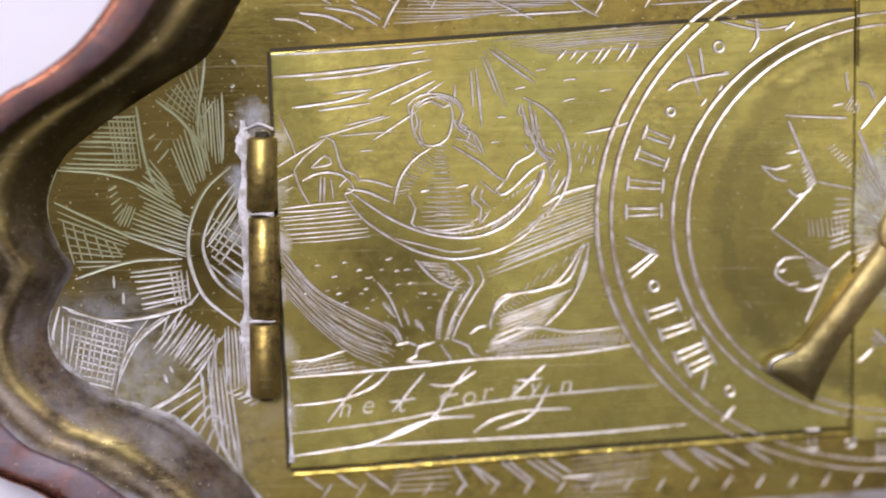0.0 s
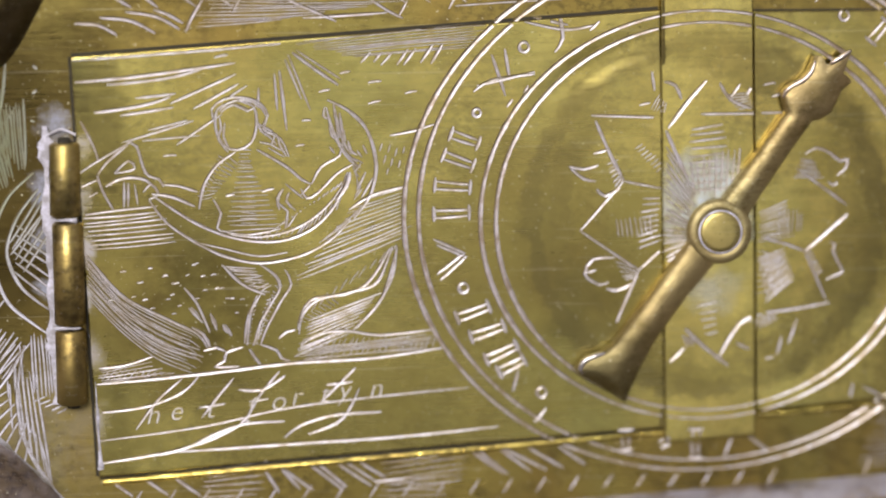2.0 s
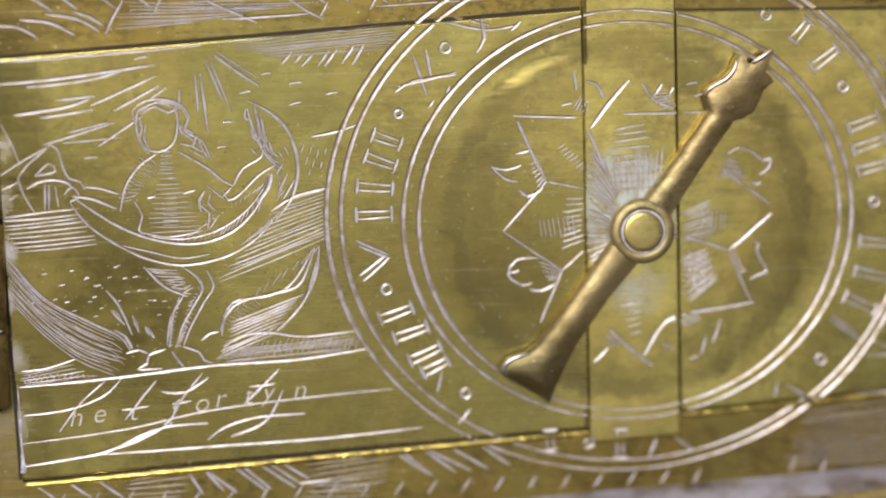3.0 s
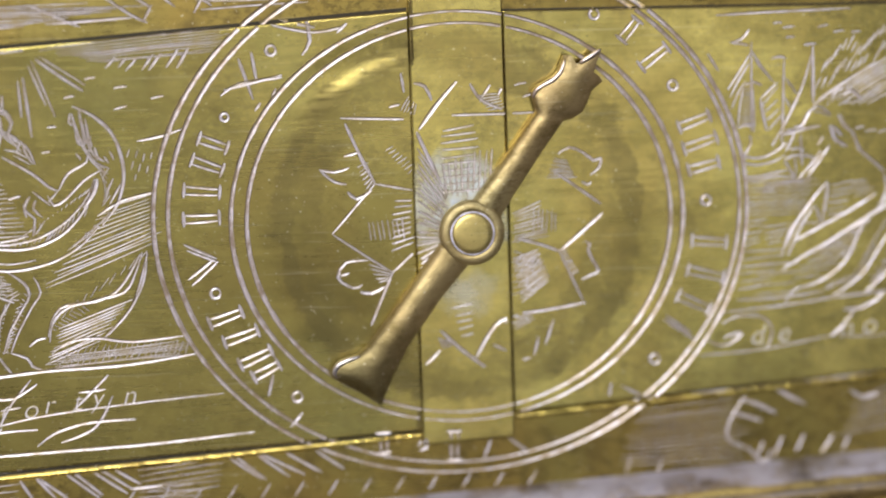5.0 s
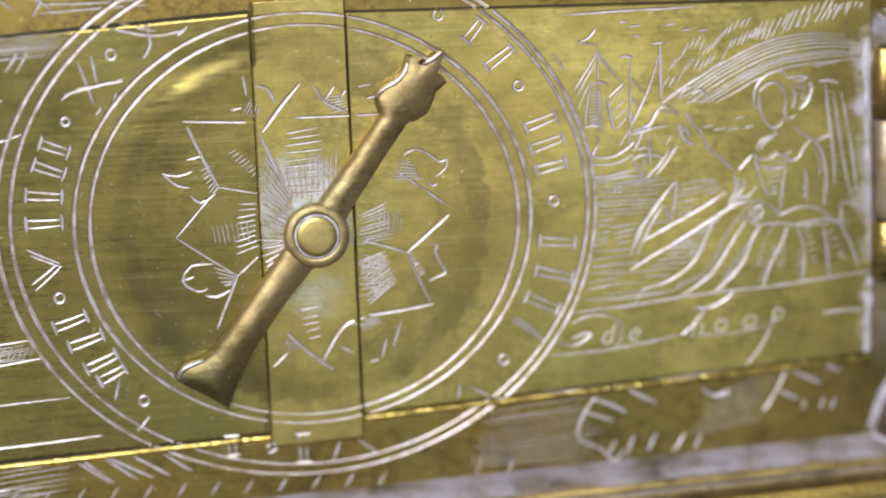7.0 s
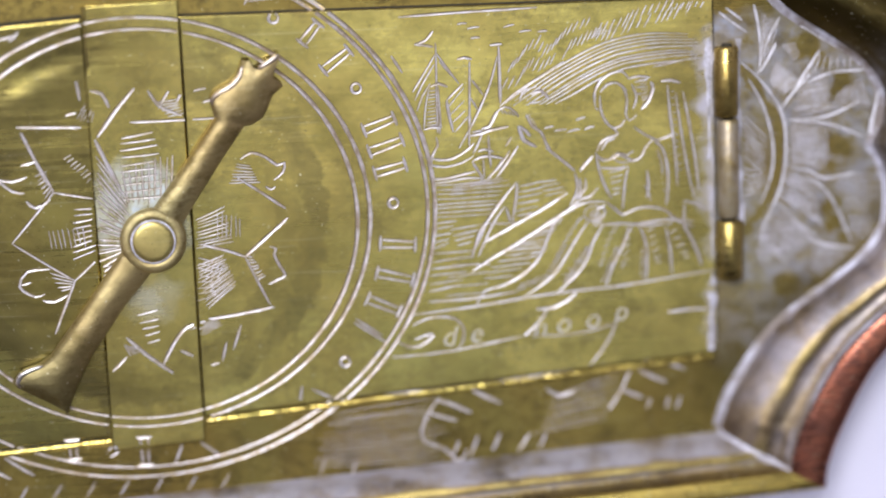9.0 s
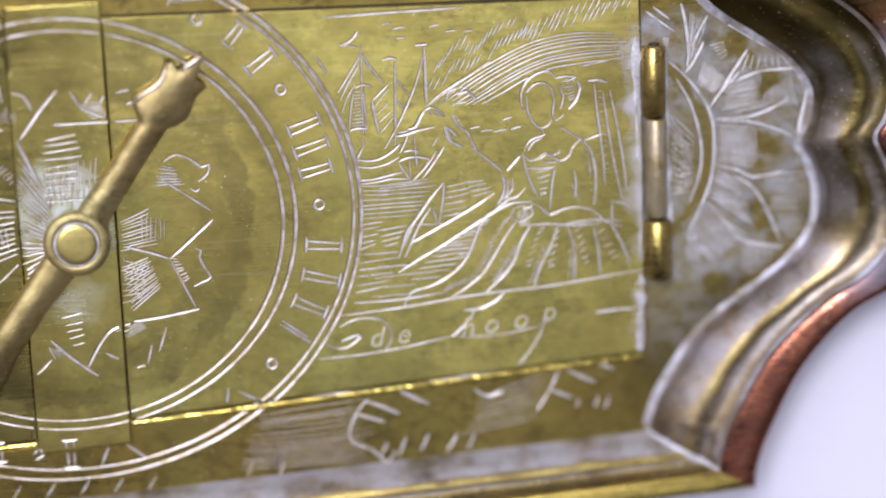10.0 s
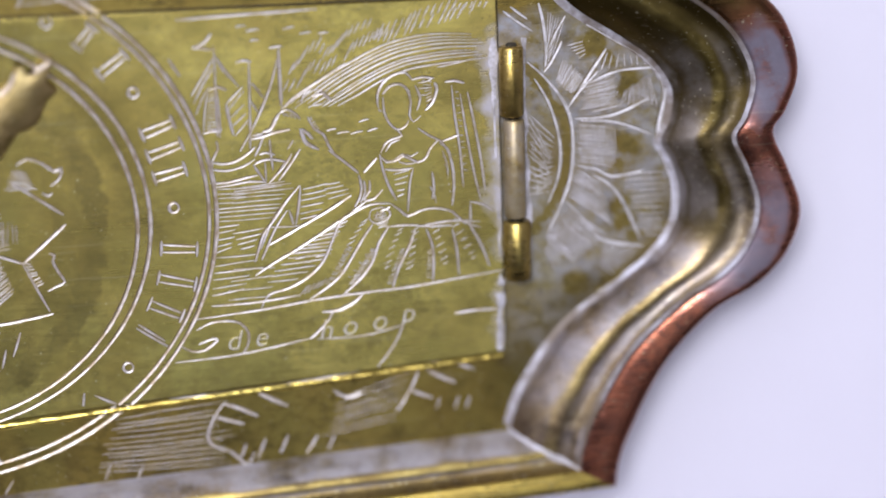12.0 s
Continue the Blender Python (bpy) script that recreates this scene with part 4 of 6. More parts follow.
cut(m, .34, (-39.13, 11.9), (-38.73, 10.16), (-38.04, 8.41), (-37.23, 6.95), (-35.95, 5.65))
cut(m, .3, (-38.15, 11.31), (-37.92, 9.57), (-37, 7.41))
cut(m, .26, (-37.28, 9.56), (-37.58, 7.83), (-36.42, 6.36))
hatch(m, .16, 9, (-37.11, 6.95), (-35.55, 3.43), (-35.54, 6.06), (-36.54, 2.28))
hatch(m, .17, 16, (-48.14, 6.98), (-49.71, -0.45), (-47.1, 6.96), (-43.9, -0.42))
hatch(m, .15, 11, (-49.18, 6.99), (-52.12, 2.79), (-48.15, 6.17), (-50.84, 3.06))
cut(m, .3, (-48.44, 12.76), (-50.18, 11.97), (-50.37, 9.9), (-49.64, 8.27), (-48.25, 7.79), (-46.86, 8.47), (-46.27, 10.25), (-46.54, 12.16), (-48.33, 12.82))
cut(m, .3, (-50.43, 10.59), (-50.76, 11.98), (-49.42, 13), (-47.69, 13.1), (-45.91, 12.5), (-45.1, 11.22), (-45.58, 9.84), (-43.84, 8.78), (-43.04, 6.91))
cut(m, .28, (-49.84, 11.62), (-48.56, 12.42), (-47.12, 11.71), (-46.25, 12.27))
cut(m, .26, (-45.92, 10.31), (-44.42, 9.25), (-44.78, 8.21), (-43.39, 7.5))
cut(m, .26, (-50.84, 2.77), (-50.1, 1.31), (-50.52, -0.14), (-49.54, -0.92))
cut(m, .26, (-43.7, 3.55), (-44.29, 2.27), (-43.3, 1.33), (-43.55, -0.42), (-42.37, 1.08))
cut(m, .34, (-46.36, -4.01), (-44.74, -5.21), (-44.28, -6.51), (-45.22, -8.14), (-46.41, -10.18), (-47.12, -12.41))
cut(m, .3, (-43.74, -4.64), (-43.11, -6.18), (-44.17, -7.86), (-45.71, -10.61), (-46.42, -12.43))
cut(m, .28, (-46.62, -7.24), (-47.33, -8.99), (-47.82, -12.4))
hatch(m, .16, 14, (-44.63, -5.8), (-47.3, -12.23), (-44.05, -6.4), (-46.54, -12.25))
cut(m, .36, (-50.15, -3.95), (-48.13, -6.03), (-45.8, -7.19))
hatch(m, .18, 7, (-50.32, -4.06), (-46.96, -6.64), (-46.37, -4.48), (-45.33, -6.96))
cut(m, .34, (-48.18, -12.57), (-49.93, -13.07), (-50.17, -13.96), (-51.11, -14.53), (-48.66, -14.58))
cut(m, .3, (-47.59, -12.82), (-47.01, -13.72), (-46.32, -14.62))
cut(m, .34, (-46.42, -12.37), (-44.78, -12.99), (-44.32, -13.83), (-43.39, -14.2))

m = motif("engraved_drapery")
cut(m, .36, (-42.55, -10.9), (-42.19, -9.37), (-41.25, -7.97), (-39.84, -7.58), (-37.61, -7.38), (-35.56, -6.53), (-34.09, -4.79), (-32.92, -2.75))
hatch(m, .28, 10, (-41.26, -9.98), (-42.91, -13.73), (-33.74, -7.27), (-37.15, -11.47))
hatch(m, .18, 9, (-41.13, -9.09), (-33.21, -3.63), (-40.25, -7.75), (-32.33, -2.47))
cut(m, .3, (-32.22, -2.47), (-32.63, -5.4), (-34.1, -8.33), (-36.45, -10.95))
hatch(m, .14, 9, (-42.43, -9.96), (-39.08, -7.77), (-41.73, -10.27), (-38.2, -8.38))
cut(m, .34, (-44.54, -11.81), (-43.72, -11.12), (-42.78, -10.96))

m = motif("engraved_foliage")
cut(m, .3, (-54.06, -6.23), (-52.8, -7.9), (-51.55, -10.98))
cut(m, .36, (-53.62, -8.35), (-52.24, -9.91))
cut(m, .36, (-53.41, -10.36), (-52.25, -11.08), (-51.56, -12.51))
cut(m, .36, (-51.47, -8.98), (-50.85, -10.75))
cut(m, .4, (-50.02, -10.18), (-49.33, -11.37))
cut(m, .36, (-52.27, -12.85), (-50.98, -12.52), (-49.93, -13.01))
dashes(m, .28, (-60.19, -4.38), (-57.4, -4.13), (-58.46, -5.57), (-55.91, -4.91), (-54.81, -5.75), (-55.23, -6.92), (-52.07, -5.09), (-50.69, -6.4), (-49.19, -7.49), (-52.99, -3.9), (-61.5, -7.28), (-58.02, -7.34), (-48.7, -4.56))

m = motif("engraved_scrollwork")
cut(m, .3, (-62.83, -18.93), (-58.16, -18.42), (-54.64, -17.13), (-52.76, -15.39))
cut(m, .36, (-63.2, -24.27), (-58.23, -23.6), (-54.71, -23.07), (-51.18, -21.54), (-48.24, -20.64), (-44.12, -20.49))
cut(m, .34, (-57.35, -23.61), (-52.36, -22.35), (-48.82, -20.81), (-47.76, -20.23))
cut(m, .3, (-44.25, -22.27), (-42.36, -20.94), (-38.82, -20), (-34.1, -19.85))
cut(m, .22, (-63.16, -21.89), (-52.34, -20.74), (-44.12, -19.18), (-34.69, -18.23), (-24.94, -17.58))
cut(m, .32, (-55.88, -23.35), (-42.96, -22.9), (-32.33, -22.52), (-21.95, -21.77))

m = motif("engraved_star")
cut(m, .34, (-11.97, 10.47), (-4.62, 10.11))
cut(m, .4, (-11.54, 9.88), (-9.96, 6.22), (-8.68, 3.72))
cut(m, .26, (-8.69, 3.61), (-4.78, 2.8))
cut(m, .3, (-8.69, 3.61), (-13.23, -1.44))
cut(m, .26, (-13.23, -1.44), (-9.69, -3.94), (-7.14, -5.65))
cut(m, .34, (-7.14, -5.65), (-8.42, -8.54), (-9.52, -11.14))
cut(m, .28, (-7.14, -5.65), (-4.31, -3.14))
cut(m, .4, (-14.32, 5.25), (-12.78, 4.95), (-11.27, 5.35))
cut(m, .34, (-14.21, 5.13), (-12.82, 3.96), (-11.57, 3.68))
cut(m, .4, (-11.79, 6.53), (-10.16, 6.93))
cut(m, .4, (-11.49, 2.86), (-10.59, 2.12), (-9.06, 2.93))
hatch(m, .22, 7, (-10.46, 5.31), (-9.42, 2.65), (-9.29, 5.84), (-8.68, 3.72))
cut(m, .34, (-9.59, -4.3), (-11.91, -4.43), (-12.79, -5.97), (-11.27, -7.1), (-10.27, -6.86))
cut(m, .34, (-12.55, -5.81), (-11.61, -5.56))
cut(m, .4, (-10.53, -7.55), (-9.38, -7.72), (-7.96, -7.09))
hatch(m, .24, 5, (-9.72, -4.65), (-8.64, -6.76), (-7.08, -5.6), (-7.46, -6.4))
hatch(m, .16, 8, (-7.51, 6.93), (-5.3, 4.51), (-6.63, 7.35), (-4.4, 5.34))
hatch(m, .26, 9, (-6.82, 1.66), (-7.27, -3.37), (-4.42, 1.75), (-4.69, -2.46))
hatch(m, .22, 8, (-9.54, -0.26), (-6.06, -0.13), (-9.27, -2.32), (-5.79, -2.19))
cut(m, .5, (-3.97, 8.98), (-2.02, 11.56), (0.03, 13.79))
cut(m, .44, (-4.21, 8.76), (-3.25, 6.46), (-1.97, 3.66))
cut(m, .4, (-4.36, 13.74), (-3.22, 13.4), (-2.58, 11.93))
cut(m, .34, (-5.7, 14.83), (-5.43, 12.86))
hatch(m, .2, 5, (-5.91, 10.91), (-4.48, 10.57), (-4.87, 12.6), (-4.21, 11.65))
cut(m, .3, (-0.56, 10.35), (4.19, 10.33), (8.27, 10.33))
cut(m, .34, (1.4, 13.51), (2.5, 11.84), (4.67, 10.77))
cut(m, .4, (2.51, 11.96), (3.48, 13.31))
cut(m, .4, (4.26, 12.24), (5, 13.6))
hatch(m, .22, 6, (1.94, 12.21), (3.16, 10.77), (4.5, 12.46), (4.92, 11.05))
hatch(m, .3, 10, (-1.54, 8.88), (-2.36, 2.34), (1.84, 9.32), (2.65, 2.7))
hatch(m, .26, 9, (-1.66, 5.51), (3.61, 6.92), (-1.33, 1.88), (3.09, 1.92))
hatch(m, .32, 17, (-4.16, 7.08), (-4.75, -5.35), (-1.04, 1.87), (-2.23, -3.59))
hatch(m, .18, 7, (-4.18, 0.37), (-4.63, -5.48), (-1.87, -0.03), (-2.87, -4.97))
cut(m, .4, (5.98, -2.68), (8.31, -3.37), (10.28, -4.17))
cut(m, .46, (10.28, -4.17), (12.58, -2.27), (14.87, -0.37))
cut(m, .3, (10.28, -4.17), (11.39, -6.71), (12.61, -9.39))
cut(m, .34, (14.72, 0.58), (12.24, 2.45), (9.94, 4.08))
cut(m, .36, (10.33, 5.95), (11.52, 6.58), (12.93, 6.03), (14.04, 5.15), (14.80, 5.35), (14.58, 4.36), (13.67, 3.65))
cut(m, .3, (12.77, 2.99), (13.33, 2.67), (13.75, 2.94))
cut(m, .36, (12.91, -3.27), (13.48, -3.55), (13.27, -4.13), (13.79, -5.35), (14.32, -6.39), (13.43, -6.82), (12.59, -7.24))
hatch(m, .26, 14, (5.23, -4.83), (6.19, -9.36), (8.06, -3.93), (9.35, -6.87))
hatch(m, .22, 8, (5.46, -3.95), (5.20, -8.40), (8.29, -5.02), (7.55, -7.95))
hatch(m, .26, 10, (5.57, -0.00), (5.39, -3.06), (8.51, 1.12), (9.12, -2.57))
hatch(m, .2, 6, (7.74, 0.64), (10.01, -0.08), (7.57, -2.30), (9.90, -2.15))
hatch(m, .26, 7, (9.91, 5.50), (9.05, 3.50), (11.44, 5.12), (12.34, 3.49))
hatch(m, .24, 8, (10.08, -4.05), (11.21, -6.86), (11.12, -4.29), (12.29, -6.33))
cut(m, .44, (-2.31, -11.98), (-0.27, -13.98), (2.25, -16.02))
cut(m, .44, (1.22, -15.13), (2.6, -12.7), (3.94, -11.22), (5.84, -10.72))
cut(m, .42, (6.2, -10.5), (9.39, -10.18), (12.96, -9.64))
hatch(m, .18, 5, (5.5, -12.19), (4.34, -11.54), (7.59, -11.16), (7.02, -10.54))
hatch(m, .26, 5, (-1.05, -9.67), (-0.22, -12.68), (1.19, -9.3), (1.08, -12.38))
cut(m, .34, (7.35, -15.09), (7.89, -13.08))
cut(m, .34, (8.57, -13.89), (9.48, -11.38))
cut(m, .36, (-3.96, -15.46), (-2.38, -13.99))
hatch(m, .2, 6, (-2.57, -12.68), (-1.41, -13.09), (-1.91, -14.02), (-0.49, -13.5))
cut(m, .4, (3.15, -13.68), (4.43, -14.34))
dashes(m, .34, (6.63, -15.35), (6.62, 13.3), (7.51, 12.11), (-6.46, 11.51))

m = motif("engraved_calendar_mark")
bar(m, (-26.44, 8.89), (-23.64, 7.85))
bar(m, (-27.23, 6.73), (-24.21, 5.56))
bar(m, (-28.18, 3.66), (-24.55, 3.32))
bar(m, (-28.33, 0.65), (-24.68, 0.72))
cut(m, .36, (-28.4, -1.94), (-25.11, -3.52))
cut(m, .36, (-28.11, -2.53), (-24.99, -3.88))
cut(m, .4, (-24.99, -3.76), (-27.75, -6.19))
cut(m, .4, (-25.4, -3.52), (-28.1, -5.59))
bar(m, (-26.09, -10.24), (-22.79, -9.11))
bar(m, (-24.66, -12.28), (-21.24, -11.16))
bar(m, (-23.11, -14.69), (-19.92, -13.32))
bar(m, (-21.8, -16.03), (-19.2, -14.76))
cut(m, .4, (-19.79, -15.83), (-20.37, -18.09))
cut(m, .4, (-16.9, -19.95), (-18.2, -21.42))
cut(m, .36, (-24.06, 13.17), (-22.14, 14.31), (-17.76, 14.84))
cut(m, .36, (-23.71, 13.75), (-17.76, 15.07))
cut(m, .34, (-22.15, 16.91), (-20.79, 12.67))
cut(m, .4, (-20.81, 17.48), (-20.33, 14.29))
cut(m, .36, (-18.45, 13.69), (-18.91, 12.83))
cut(m, .36, (-20.66, 11.51), (-20.08, 12.32))
cut(m, .34, (-18.67, 20.17), (-14.58, 19.32), (-11.36, 19.75))
cut(m, .34, (-17.8, 20.62), (-14.29, 19.78))
cut(m, .4, (-15.17, 20.88), (-14.86, 18.4), (-15.67, 17.02))
cut(m, .36, (-11.07, 20.09), (-12.06, 19.18))
ring_mark(m, .75, (-25.39, -7.06))
ring_mark(m, .6, (-23.76, 11.02))
ring_mark(m, .75, (-18.83, 17.63))
ring_mark(m, .75, (-17.39, -18.26))
bar(m, (17.23, 17.47), (18.93, 19.45))
bar(m, (19.25, 14.6), (21.93, 16.54))
bar(m, (23.08, 8.23), (26.25, 9.34))
bar(m, (23.55, 5.98), (26.96, 7.08))
bar(m, (24.02, 3.72), (27.19, 4.48))
bar(m, (24.25, -3.64), (27.87, -3.98))
bar(m, (23.76, -6.71), (27.47, -7.67))
bar(m, (22.69, -9.41), (25.91, -10.94))
cut(m, .34, (21.17, -11.84), (24.35, -14.1))
cut(m, .34, (21.42, -11.49), (24.03, -13.47))
ring_mark(m, .75, (22.48, 12.63))
ring_mark(m, .75, (25.79, 0.55))
ring_mark(m, .75, (14.42, 20.2))
ring_mark(m, .75, (20.08, -15.94))
cut(m, .34, (15.09, -20.4), (15.43, -18.36))
cut(m, .34, (16.47, -18.67), (18.65, -19.8))
cut(m, .4, (-5.01, -24.17), (-4.26, -23.43), (-3.97, -24.24), (-4.82, -24.73))
bar(m, (-8.6, -22.51), (-8.53, -24.71))
bar(m, (-1.19, -22.67), (-1.17, -25.85))
cut(m, .36, (1.87, -25.89), (2.69, -23.93))
cut(m, .36, (4.63, -23.82), (6.7, -25.44))
cut(m, .36, (26.2, 15.73), (27.27, 13.94))

m = motif("engraved_ship")
cut(m, 0.36, (28.62, 16.77), (29.78, 17.16), (30.56, 18.08))
cut(m, 0.3, (28.62, 16.77), (29.63, 16.65), (30.59, 16.42))
cut(m, 0.24, (30.78, 16.81), (30.76, 14.51), (30.68, 11.05), (30.66, 7.56))
cut(m, 0.22, (30.78, 12.78), (30.91, 9.87), (30.88, 7.43))
cut(m, 0.36, (30.07, 12.36), (30.94, 12.65), (31.84, 12.25))
cut(m, 0.24, (30.71, 15.67), (29.28, 13.45), (28.23, 11.90))
cut(m, 0.24, (30.54, 14.64), (29.23, 12.59), (28.46, 11.07))
cut(m, 0.22, (30.09, 12.71), (29.22, 11.43), (28.62, 9.90))
cut(m, 0.26, (30.83, 15.77), (31.88, 14.15), (33.05, 12.52))
cut(m, 0.2, (31.07, 14.95), (32.30, 13.38))
cut(m, 0.24, (29.95, 12.25), (29.50, 10.25), (29.25, 7.88))
cut(m, 0.24, (30.87, 12.31), (30.92, 10.16), (31.04, 8.12))
cut(m, 0.36, (29.31, 7.94), (29.95, 8.19), (31.09, 8.11))
hatch(m, 0.22, 11, (29.88, 11.91), (29.45, 8.34), (30.91, 12.02), (30.95, 8.53))
cut(m, 0.26, (31.70, 10.87), (32.49, 11.63), (33.45, 12.50))
cut(m, 0.4, (31.70, 10.87), (31.86, 9.52), (32.27, 7.57))
hatch(m, 0.24, 4, (31.84, 10.28), (32.39, 7.68), (33.53, 11.91), (33.84, 8.99))
cut(m, 0.4, (32.90, 15.01), (33.65, 15.20), (34.43, 14.98))
cut(m, 0.3, (34.20, 14.76), (34.08, 11.41), (33.95, 7.93), (33.85, 6.06))
cut(m, 0.22, (34.38, 12.84), (34.97, 12.00), (35.50, 11.21))
cut(m, 0.22, (34.17, 11.00), (34.85, 9.80))
cut(m, 0.3, (36.33, 16.30), (36.90, 16.38), (37.59, 16.40))
cut(m, 0.44, (37.24, 16.13), (37.22, 13.54), (37.23, 10.28))
cut(m, 0.3, (37.07, 15.16), (36.25, 12.44), (35.09, 9.90), (33.88, 7.64), (32.81, 5.90))
cut(m, 0.5, (35.21, 7.79), (35.97, 7.97), (36.47, 8.82), (36.91, 9.49))
cut(m, 0.3, (36.91, 9.49), (37.67, 9.91), (38.52, 9.50), (39.06, 8.88))
hatch(m, 0.2, 5, (37.26, 9.64), (38.62, 9.32), (37.58, 9.15), (39.06, 8.77))
cut(m, 0.44, (33.91, 7.11), (35.07, 7.27), (36.24, 7.61), (37.98, 7.84))
cut(m, 0.3, (34.16, 7.45), (35.26, 7.61))
cut(m, 0.24, (39.25, 10.39), (39.46, 11.19), (40.12, 11.62), (41.05, 11.79))
cut(m, 0.46, (40.43, 11.01), (41.49, 11.36), (42.31, 10.43))
cut(m, 0.34, (41.27, 11.66), (41.93, 11.04))
cut(m, 0.26, (40.16, 10.10), (41.44, 10.25))
cut(m, 0.5, (39.01, 7.83), (39.26, 7.00), (39.63, 6.27), (40.87, 5.54))
cut(m, 0.4, (39.13, 7.83), (39.80, 7.26), (40.23, 6.70))
cut(m, 0.36, (39.88, 8.95), (40.45, 7.74), (41.35, 7.10), (41.82, 5.89), (42.47, 4.90))
hatch(m, 0.16, 6, (39.75, 8.72), (40.62, 7.50), (40.22, 8.93), (40.98, 7.82))
cut(m, 0.3, (35.24, 7.26), (34.78, 6.24), (34.27, 5.27))
cut(m, 0.3, (35.86, 6.99), (35.90, 5.58), (36.04, 3.68))
cut(m, 0.28, (34.74, 5.42), (35.44, 5.61), (36.35, 5.31))
cut(m, 0.34, (34.11, 4.40), (34.94, 4.82), (36.10, 4.86), (37.35, 4.54))
cut(m, 0.3, (34.11, 4.40), (34.64, 3.48), (35.28, 2.44))
cut(m, 0.3, (37.35, 4.54), (36.49, 3.36), (35.57, 2.42))
cut(m, 0.26, (35.28, 4.62), (35.29, 2.67))
cut(m, 0.3, (38.27, 6.71), (37.65, 5.81))
cut(m, 0.36, (38.91, 5.73), (37.68, 4.05), (36.56, 2.59))
cut(m, 0.3, (38.03, 5.32), (37.22, 4.08), (36.24, 3.08))
cut(m, 0.3, (29.89, 3.98), (29.96, 5.15), (30.59, 6.28), (30.47, 7.10))
cut(m, 0.34, (29.21, 5.14), (30.79, 4.74), (32.24, 4.88), (33.72, 5.72), (34.33, 6.27))
cut(m, 0.26, (29.39, 4.31), (31.33, 4.00), (33.07, 4.35), (34.26, 4.98))

m = motif("engraved_sea")
cut(m, 0.34, (29.54, 2.83), (31.26, 2.77), (33.30, 3.16), (34.46, 3.32))
cut(m, 0.3, (29.80, 2.34), (31.53, 2.46), (33.56, 2.73), (35.29, 2.55))
hatch(m, 0.26, 8, (29.90, 2.04), (29.71, -1.32), (38.40, 2.22), (35.79, -1.27))
hatch(m, 0.22, 6, (31.81, 2.20), (31.69, 0.08), (37.31, 2.53), (35.17, 0.31))
hatch(m, 0.28, 5, (29.79, -1.92), (29.52, -4.64), (32.29, -1.68), (31.47, -4.07))
hatch(m, 0.3, 4, (31.54, -2.64), (32.32, -4.37), (35.04, -2.29), (33.79, -4.00))
hatch(m, 0.3, 6, (29.50, -5.12), (29.17, -8.94), (34.33, -4.87), (32.68, -8.59))
hatch(m, 0.26, 4, (31.33, -6.57), (30.58, -9.64), (36.00, -6.43), (35.27, -9.39))
hatch(m, 0.28, 6, (38.89, 1.48), (38.45, -1.58), (41.53, 2.01), (40.91, -1.27))
hatch(m, 0.24, 4, (41.06, 1.87), (41.45, 0.35), (42.93, 2.04), (43.92, 0.78))
hatch(m, 0.3, 7, (41.72, -2.76), (36.94, -5.18), (43.33, -2.16), (41.62, -5.04))
hatch(m, 0.3, 5, (36.92, -5.60), (34.75, -8.02), (41.60, -5.45), (38.27, -7.80))
cut(m, 0.3, (28.99, -10.13), (33.48, -10.04), (38.19, -9.61))

m = motif("engraved_cloud_bank")
dashes(m, 0.3, (33.55, 18.65), (34.72, 18.18), (34.89, 17.14), (38.36, 18.19), (40.05, 17.58), (41.82, 17.47), (42.18, 7.51), (43.38, 7.14), (44.77, 7.05), (45.52, 8.24), (46.41, 7.24))
ticks(m, 0.24, 17, (38.45, 14.04), (39.35, 14.85), (39.96, 15.68), (41.26, 16.41), (41.96, 15.44), (42.96, 16.08), (44.05, 17.17), (45.22, 17.79), (46.51, 18.17))
ticks(m, 0.24, 12, (37.79, 12.34), (39.12, 12.49), (39.62, 13.39), (40.58, 14.26), (41.60, 13.96), (42.78, 14.58), (44.07, 15.03))
ticks(m, 0.24, 12, (44.57, 15.87), (45.63, 16.38), (46.68, 16.78), (47.62, 17.30), (48.97, 17.68), (50.43, 18.17))
ticks(m, 0.24, 14, (47.21, 16.98), (48.18, 16.80), (49.23, 16.97), (50.99, 17.62), (52.74, 18.04), (55.08, 18.59), (57.13, 19.17))
ticks(m, 0.24, 12, (51.02, 18.60), (53.07, 19.17), (55.22, 19.51), (57.15, 19.74), (58.60, 19.66))
sweep(m, 0.26, 9, [(37.16, 9.94), (40.37, 12.18), (43.92, 14.17), (48.03, 16.00), (52.69, 16.77), (59.08, 16.27)], [(42.81, 9.93), (44.94, 10.96), (47.30, 12.22), (49.95, 13.22), (52.87, 13.62), (58.43, 13.98)])
cut(m, 0.22, (53.27, 13.25), (54.91, 13.50), (56.55, 13.80))
cut(m, 0.3, (37.16, 9.94), (38.60, 11.13), (40.67, 12.40), (43.92, 14.28))

m = motif("engraved_anchor")
cut(m, 0.38, (38.68, 1.97), (37.21, 0.35), (35.65, -1.74), (34.72, -2.87), (33.70, -5.78))
cut(m, 0.3, (38.13, 1.41), (36.29, -0.60), (35.34, -2.20), (34.35, -4.51))
cut(m, 0.34, (38.73, 1.85), (38.47, -0.03), (38.07, -2.15))
cut(m, 0.34, (37.28, -0.55), (36.22, -1.96), (35.26, -3.74), (34.41, -5.60))
cut(m, 0.32, (37.45, -0.56), (37.70, -1.47), (37.84, -2.13))
cut(m, 0.26, (37.84, -2.25), (38.83, -2.20), (40.44, -1.36))
cut(m, 0.44, (43.91, 0.54), (40.92, -1.16), (37.93, -2.68), (34.95, -4.20))
